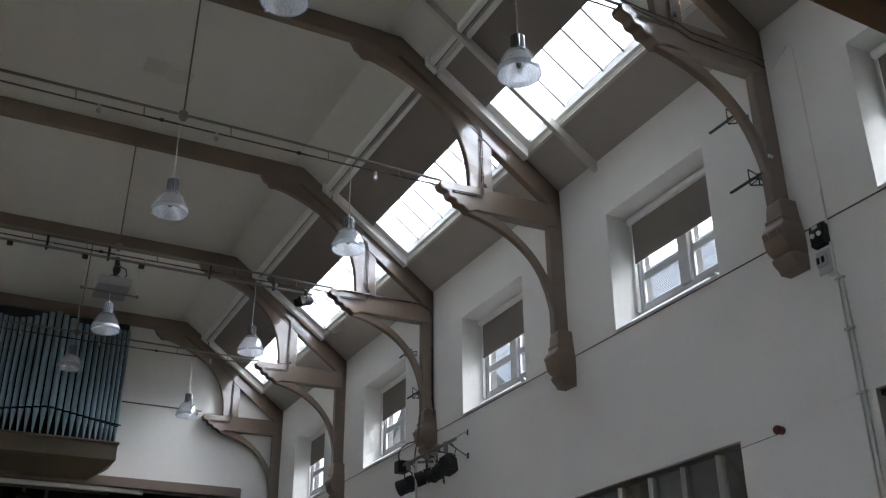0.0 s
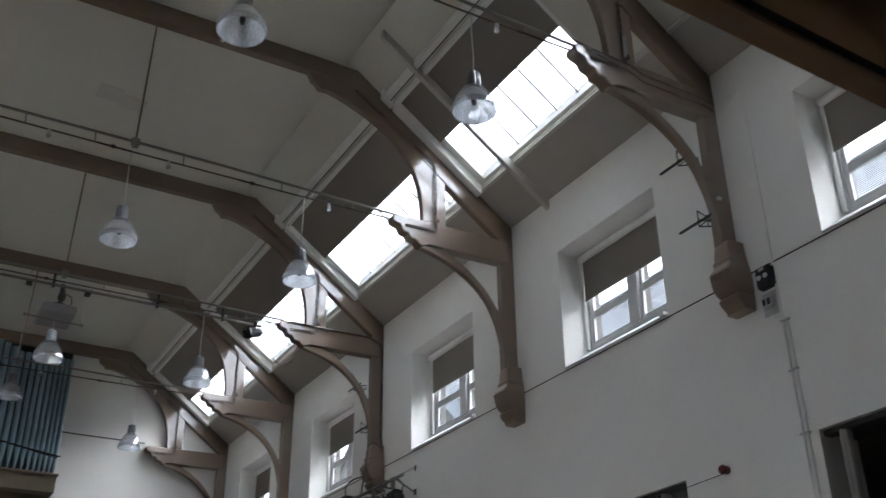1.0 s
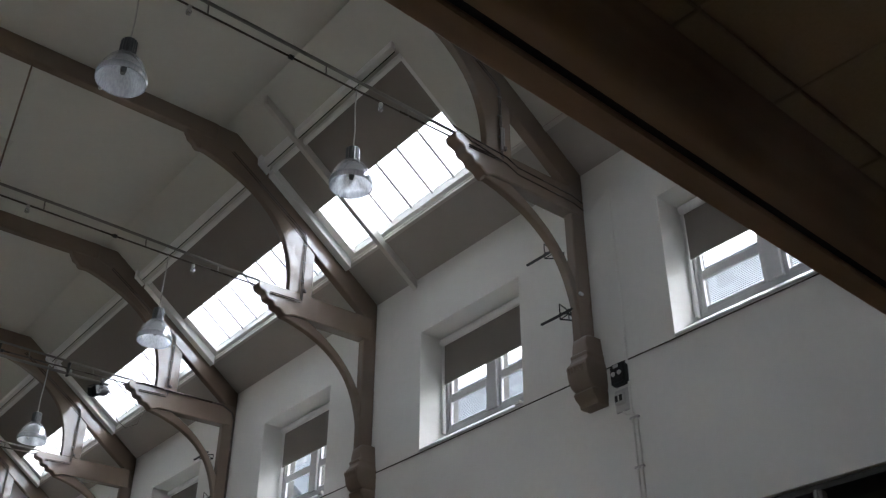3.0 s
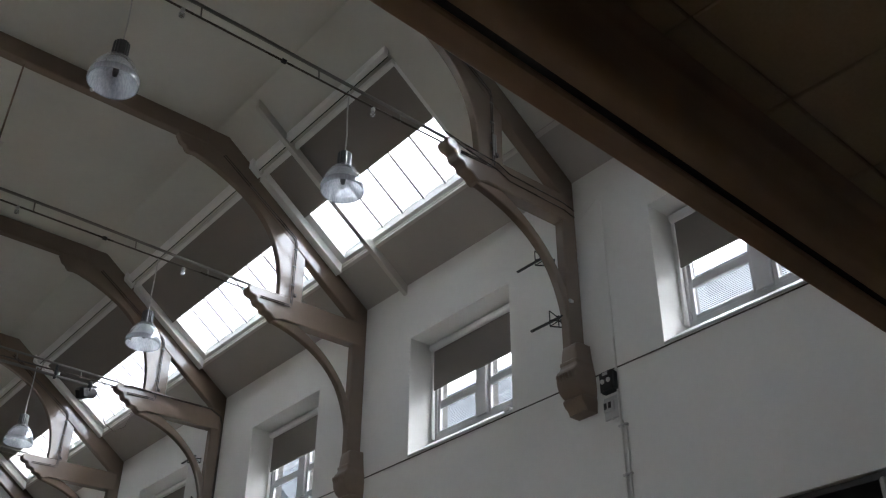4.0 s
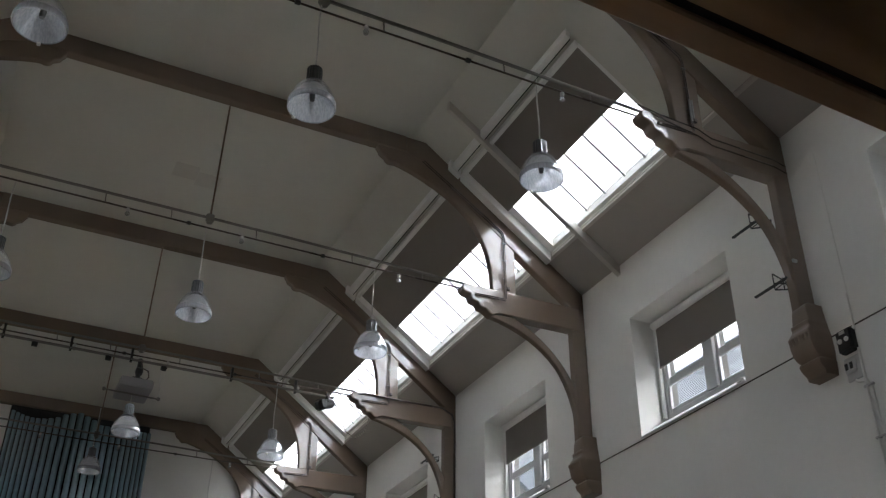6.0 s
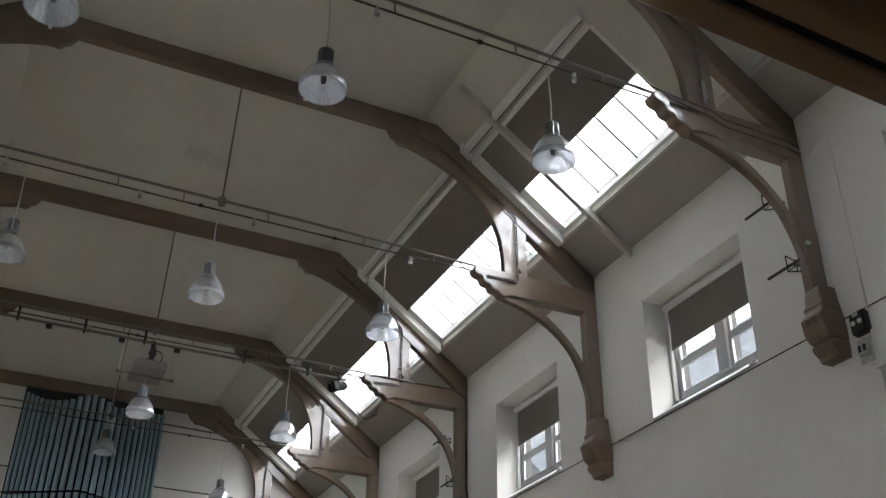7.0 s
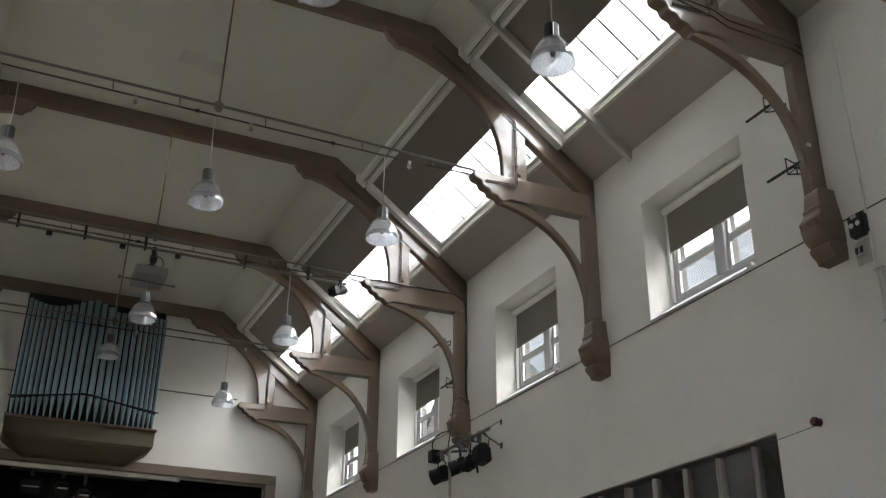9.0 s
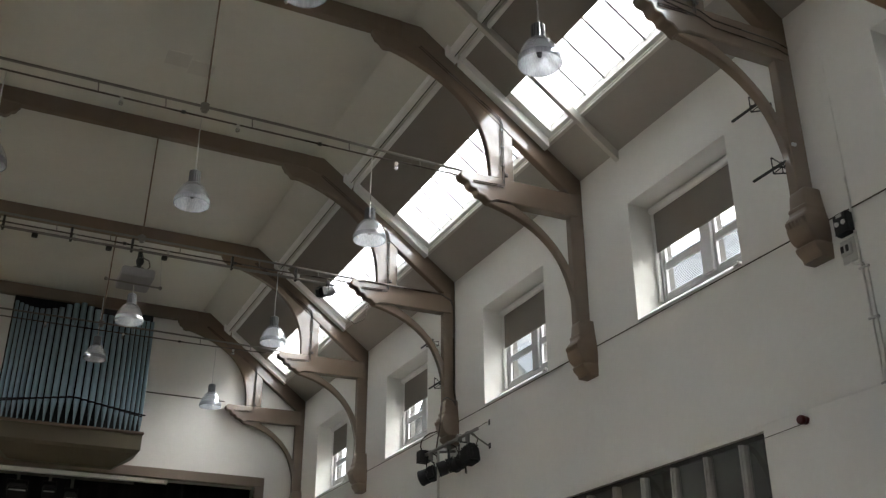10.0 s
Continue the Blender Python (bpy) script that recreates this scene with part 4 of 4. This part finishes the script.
part("back_plate", box(-0.02, -0.002, -0.085, 0.085, -0.115, 0.105, 0.008), PALE, sock)
part("face", box(-0.065, -0.03, -0.06, 0.06, -0.055, 0.055, 0.012), PALE, sock)
for k in (-0.026, 0.026):
    part("switch", box(-0.072, -0.065, k - 0.017, k + 0.017, -0.03, 0.03, 0.004), BLACK, sock, "dark switch")


def conduit_run(pts, r, label):
    return tagged(part("conduit", tube(pts, r, 8), PLASTER if r > 0.011 else CABLE, round_edges=True), label, "conduit")


cx = WALL - 0.016
conduit_run([(cx, 5.365, 0.0), (cx, 5.365, 4.6), (cx, 5.365, 5.88)], 0.012, "painted conduit running up the wall")
conduit_run([(cx, 5.315, 0.0), (cx, 5.315, 4.98), (cx, 5.35, 5.05), (cx, 5.44, 5.075), (cx, 5.46, 5.10)], 0.0115, "painted conduit bent towards the socket")
wire_up = part("conduit", tube([(WALL - 0.006, 5.362, 5.88), (WALL - 0.006, 5.375, 7.40), (WALL - 0.006, 5.395, 7.46), (WALL - 0.006, 5.43, 7.49), (WALL - 0.006, 5.66, 7.35)], 0.0045, 6), PLASTER)
tagged(wire_up, "thin painted wire looped up the wall to the roof post", "conduit")
for z in (1.0, 2.5, 4.0, 4.55, 5.0):
    saddle = part("conduit_saddle", box(WALL - 0.032, WALL - 0.002, 5.29, 5.39, z, z + 0.018, 0.003), PALE)
    tagged(saddle, "small grey saddle clip holding two conduits", "clip", "conduit saddles")
bell = empty("fire_sounder", pose(WALL, 6.25, 3.925), "round red fire alarm sounder on the wall", "alarm")
part("base", lathe([(0, 0), (0.037, 0), (0.037, 0.03), (0, 0.03)], 20, pose(-0.002, 0, 0, 0, -90, 0)), RED, bell, round_edges=True)
part("dome", lathe([(0.035, 0.03), (0.041, 0.042), (0.041, 0.07), (0.032, 0.082), (0, 0.086)], 20, pose(-0.002, 0, 0, 0, -90, 0)), RED, bell, round_edges=True)
conduit_run([(WALL - 0.006, 6.30, 3.905), (WALL - 0.006, 6.776, 3.89)], 0.0035, "thin wire from the sounder to the screen")

# ---- lantern cluster below the third corbel ----
ly = 12.45
cluster = empty("lantern_bar", pose(WALL - 0.40, ly, 5.10), "short steel bar on wall brackets carrying stage lanterns", "lighting bar")
part("bar", tube([(0, -0.85, 0), (0, 0.78, 0)], 0.024, 10), STEEL, cluster)
part("wall_arm", tube([(0.395, -0.46, 0.23), (0.34, -0.48, 0.22), (0.0, -0.62, 0.0)], 0.006, 6), STEEL, cluster)
part("wall_arm", tube([(0.395, -0.46, -0.10), (0.36, -0.47, -0.10), (0.0, -0.62, 0.0)], 0.011, 6), STEEL, cluster)
part("wall_plate", box(0.388, 0.398, -0.49, -0.43, -0.14, -0.06, 0.004), IRON, cluster)
part("wall_plate", box(0.388, 0.398, -0.48, -0.44, 0.19, 0.27, 0.004), IRON, cluster)
part("wall_arm", tube([(0.395, 0.62, 0.06), (0.0, 0.62, 0.0)], 0.02, 8), STEEL, cluster)
part("clamp", box(-0.035, 0.035, -0.34, -0.26, -0.05, 0.05, 0.01), STEEL, cluster, "grey cast clamp")


def hung_lantern(y, turn):
    """The shared hanger of a lantern: hook clamp on the bar and a thin iron yoke."""
    g = empty("stage_lantern", pose(WALL - 0.40, ly + y, 4.86, 0, 0, turn), "black stage lantern hanging from the wall bar", "stage light", "wall lanterns")
    part("clamp", box(-0.022, 0.022, -0.03, 0.03, 0.11, 0.27, 0.006), STEEL, g)
    return g


def yoke(g, half):
    part("yoke", tube([(-half, 0, -0.08), (-half, 0, 0.06), (-half * 0.8, 0, 0.115), (half * 0.8, 0, 0.115), (half, 0, 0.06), (half, 0, -0.08)], 0.010, 6), IRON, g)
    for sg in (-1, 1):
        part("knob", lathe([(0, 0.03), (0.02, 0.03), (0.02, 0), (0, 0)], 10, pose(sg * half, 0, -0.08, 0, 90 * sg, 0)), IRON, g)


def profile_spot(y, turn, tilt):
    """A square lamp house with cooling ribs and a long barrel in front."""
    g = hung_lantern(y, turn)
    m = pose(0, 0, -0.08, tilt, 0, 0)
    part("lamp_house", box(-0.10, 0.10, -0.17, 0.06, -0.115, 0.115, 0.03, m, 2), BLACK, g)
    for k in range(5):
        part("rib", box(-0.085, 0.085, -0.155 + 0.04 * k, -0.143 + 0.04 * k, 0.11, 0.127, 0.003, m), BLACK, g)
    turned = m @ pose(0, 0, 0, -90, 0, 0)
    part("barrel", lathe([(0, 0.05), (0.085, 0.05), (0.085, 0.16), (0.098, 0.165), (0.098, 0.22), (0.085, 0.225), (0.085, 0.29), (0.097, 0.30), (0.097, 0.33), (0.082, 0.33), (0.08, 0.28), (0, 0.28)], 20, turned), BLACK, g, "black lens barrel", True)
    part("shutter_handle", box(-0.012, 0.012, 0.07, 0.09, -0.20, -0.10, 0.003, m), IRON, g)
    part("shutter_handle", box(-0.17, -0.08, 0.07, 0.09, -0.012, 0.012, 0.003, m), IRON, g)
    part("rear_handle", tube([m @ Vector(p) for p in ((-0.05, -0.17, 0.05), (-0.05, -0.205, 0.04), (-0.05, -0.205, -0.04), (-0.05, -0.17, -0.05))], 0.008, 6), IRON, g)
    part("lead", tube([(0.03, -0.16, 0.05), (0.05, -0.18, 0.14), (0.04, -0.10, 0.22), (0.01, 0.02, 0.25)], 0.008, 6), CABLE, g, "black lead")
    yoke(g, 0.14)
    return g


def fresnel_spot(y, turn, tilt, size):
    """A short round lantern with a flared front."""
    g = hung_lantern(y, turn)
    m = pose(0, 0, -0.08, tilt, 0, 0)
    part("lamp_house", box(-size * 0.92, size * 0.92, -0.11, 0.05, -size * 0.92, size * 0.92, 0.03, m, 2), BLACK, g)
    turned = m @ pose(0, 0, 0, -90, 0, 0)
    part("front_tube", lathe([(0, 0.03), (size, 0.03), (size * 1.04, 0.06), (size * 1.04, 0.13), (size * 1.10, 0.14), (size * 1.10, 0.16), (size * 0.94, 0.16), (size * 0.9, 0.10), (0, 0.10)], 20, turned), BLACK, g, "black front tube", True)
    part("lens", lathe([(0, 0.105), (size * 0.88, 0.105), (size * 0.6, 0.122), (0, 0.128)], 16, turned), GLASS, g, "glass lens", True)
    for k in range(3):
        part("rib", box(-size * 0.8, size * 0.8, -0.09 + 0.045 * k, -0.078 + 0.045 * k, size * 0.9, size * 0.98, 0.002, m), BLACK, g)
    part("lead", tube([(-0.02, -0.10, 0.0), (-0.05, -0.14, 0.08), (-0.03, -0.10, 0.18), (0.0, 0.0, 0.24)], 0.008, 6), CABLE, g, "black lead")
    yoke(g, size + 0.03)
    return g


profile_spot(-0.56, 6, -10)
fresnel_spot(0.02, 60, -20, 0.095)
fresnel_spot(0.62, 40, -16, 0.105)
dimmer = empty("junction_box", pose(WALL - 0.40, ly + 0.88, 5.10), "black junction box on the lantern bar", "wall box")
part("body", box(-0.08, 0.08, -0.08, 0.08, -0.10, 0.08, 0.012), BLACK, dimmer)
part("lead", tube([(0, 0.05, 0.08), (-0.015, 0.065, 0.16), (-0.005, 0.055, 0.24), (0.03, 0.02, 0.30), (0.08, -0.06, 0.34), (0.14, -0.16, 0.35), (0.20, -0.26, 0.33)], 0.011, 8), CABLE, dimmer, "black looped cable")
drop = part("drop_conduit", tube([(WALL - 0.36, ly + 0.45, 4.42), (WALL - 0.36, ly + 0.45, 5.12)], 0.02, 8), RAIL)
tagged(drop, "pale tube hanging down from the lantern bar", "conduit")
yc = TRUSS[2] - 0.056
flex = part("post_cable", tube([(WALL - 0.05, yc, 5.62), (WALL - 0.045, yc - 0.05, 5.90), (WALL - 0.04, yc, 6.1), (WALL - 0.035, yc, 7.40), (WALL - 0.08, yc, 7.52), (WALL - 0.25, yc, 7.60), (5.6, yc - 0.012, 7.585), (4.95, yc - 0.012, 7.585), (4.7, yc + 0.08, 7.52)], 0.015, 8), CABLE, round_edges=True)
tagged(flex, "thick dark cable run along the post and hammer beam", "cable")

loop = part("loop_cable", tube([(WALL - 0.05, yc - 0.05, 5.86), (WALL - 0.12, yc - 0.058, 5.905), (WALL - 0.20, yc - 0.075, 5.92), (WALL - 0.26, yc - 0.09, 5.88), (WALL - 0.295, yc - 0.11, 5.80), (WALL - 0.315, yc - 0.125, 5.70), (WALL - 0.33, yc - 0.14, 5.55), (WALL - 0.35, yc - 0.14, 5.40), (WALL - 0.37, yc - 0.12, 5.25), (WALL - 0.38, yc - 0.10, 5.12)], 0.011, 8), CABLE, round_edges=True)
tagged(loop, "dark cable looping from the post down to the lantern bar", "cable")

# ---- outside: a neighbour's slate roof and the ground ----
structure("ground", box(-400, 400, -400, 400, -0.6, -0.21), GROUND, "grey paved ground outside the hall", "ground")
NX, NZ, NR, NH = 14.0, 10.3, 19.5, 15.12
house = empty("neighbour_house", pose(0, 0, 0), "stone neighbour building with a grey slate roof", "house")
part("wall", box(NX + 0.4, NX + 10, -12, 40, -0.21, NZ - 0.1), STONE, house)
bm = prism([(NX, NZ), (NR, NH), (NX + 10.5, NZ), (NX + 10.5, NZ - 0.12), (NX, NZ - 0.12)], -12.5, 40.5, 0.0)
part("roof", bm, SLATE, house, "grey slate roof")
ang = math.atan2(NH - NZ, NR - NX)
length = math.hypot(NR - NX, NH - NZ)
course = mesh_of("slate_course", box(0, 0.31, -26.4, 26.4, 0.026, 0.040), SLATE)
for k in range(int(length / 0.24)):
    c = new("slate_course", course)
    c.parent = house
    d = k * 0.24
    c.matrix_basis = Matrix.Translation((NX + d * math.cos(ang), 14.0, NZ + d * math.sin(ang))) @ Matrix.Rotation(-ang + 0.062, 4, "Y")
lead = part("ridge_flashing", box(length - 0.62, length + 0.02, -26.45, 26.45, 0.045, 0.070, 0.006), LEAD, house, "pale lead ridge flashing")
lead.matrix_basis = Matrix.Translation((NX, 14.0, NZ)) @ Matrix.Rotation(-ang, 4, "Y")
wing = part("gable_wing", prism([(20.2, 8.97), (24.2, 12.33), (28.2, 8.97), (28.2, 3.0), (20.2, 3.0)], 0, 5.0, 0.0), STONE, house, "gabled stone cross wing")
wing.matrix_basis = Matrix(((0, 1, 0, 12.3), (1, 0, 0, 0), (0, 0, 1, 0), (0, 0, 0, 1)))
pitch = math.atan2(3.36, 4.0)
wing_course = mesh_of("wing_course", box(0, 5.1, -0.28, 0, 0.0, 0.02), TONED_SLATE)
for sg in (-1, 1):
    lie = Matrix.Translation((12.22, 24.2, 12.36)) @ Matrix.Rotation(-sg * pitch, 4, "X") @ Matrix.Diagonal((1, sg, 1, 1))
    slab = part("wing_roof", box(0, 5.1, 0, 5.25, 0.0, 0.06, 0.004), TONED_SLATE, house, "slate roof, darkened to offset the glare on it")
    slab.matrix_basis = lie
    for k in range(1, 22):
        c = new("slate_course", wing_course)
        c.parent = house
        c.matrix_basis = lie @ Matrix.Translation((0.0, 0.24 * k, 0.062)) @ Matrix.Rotation(-0.05, 4, "X")
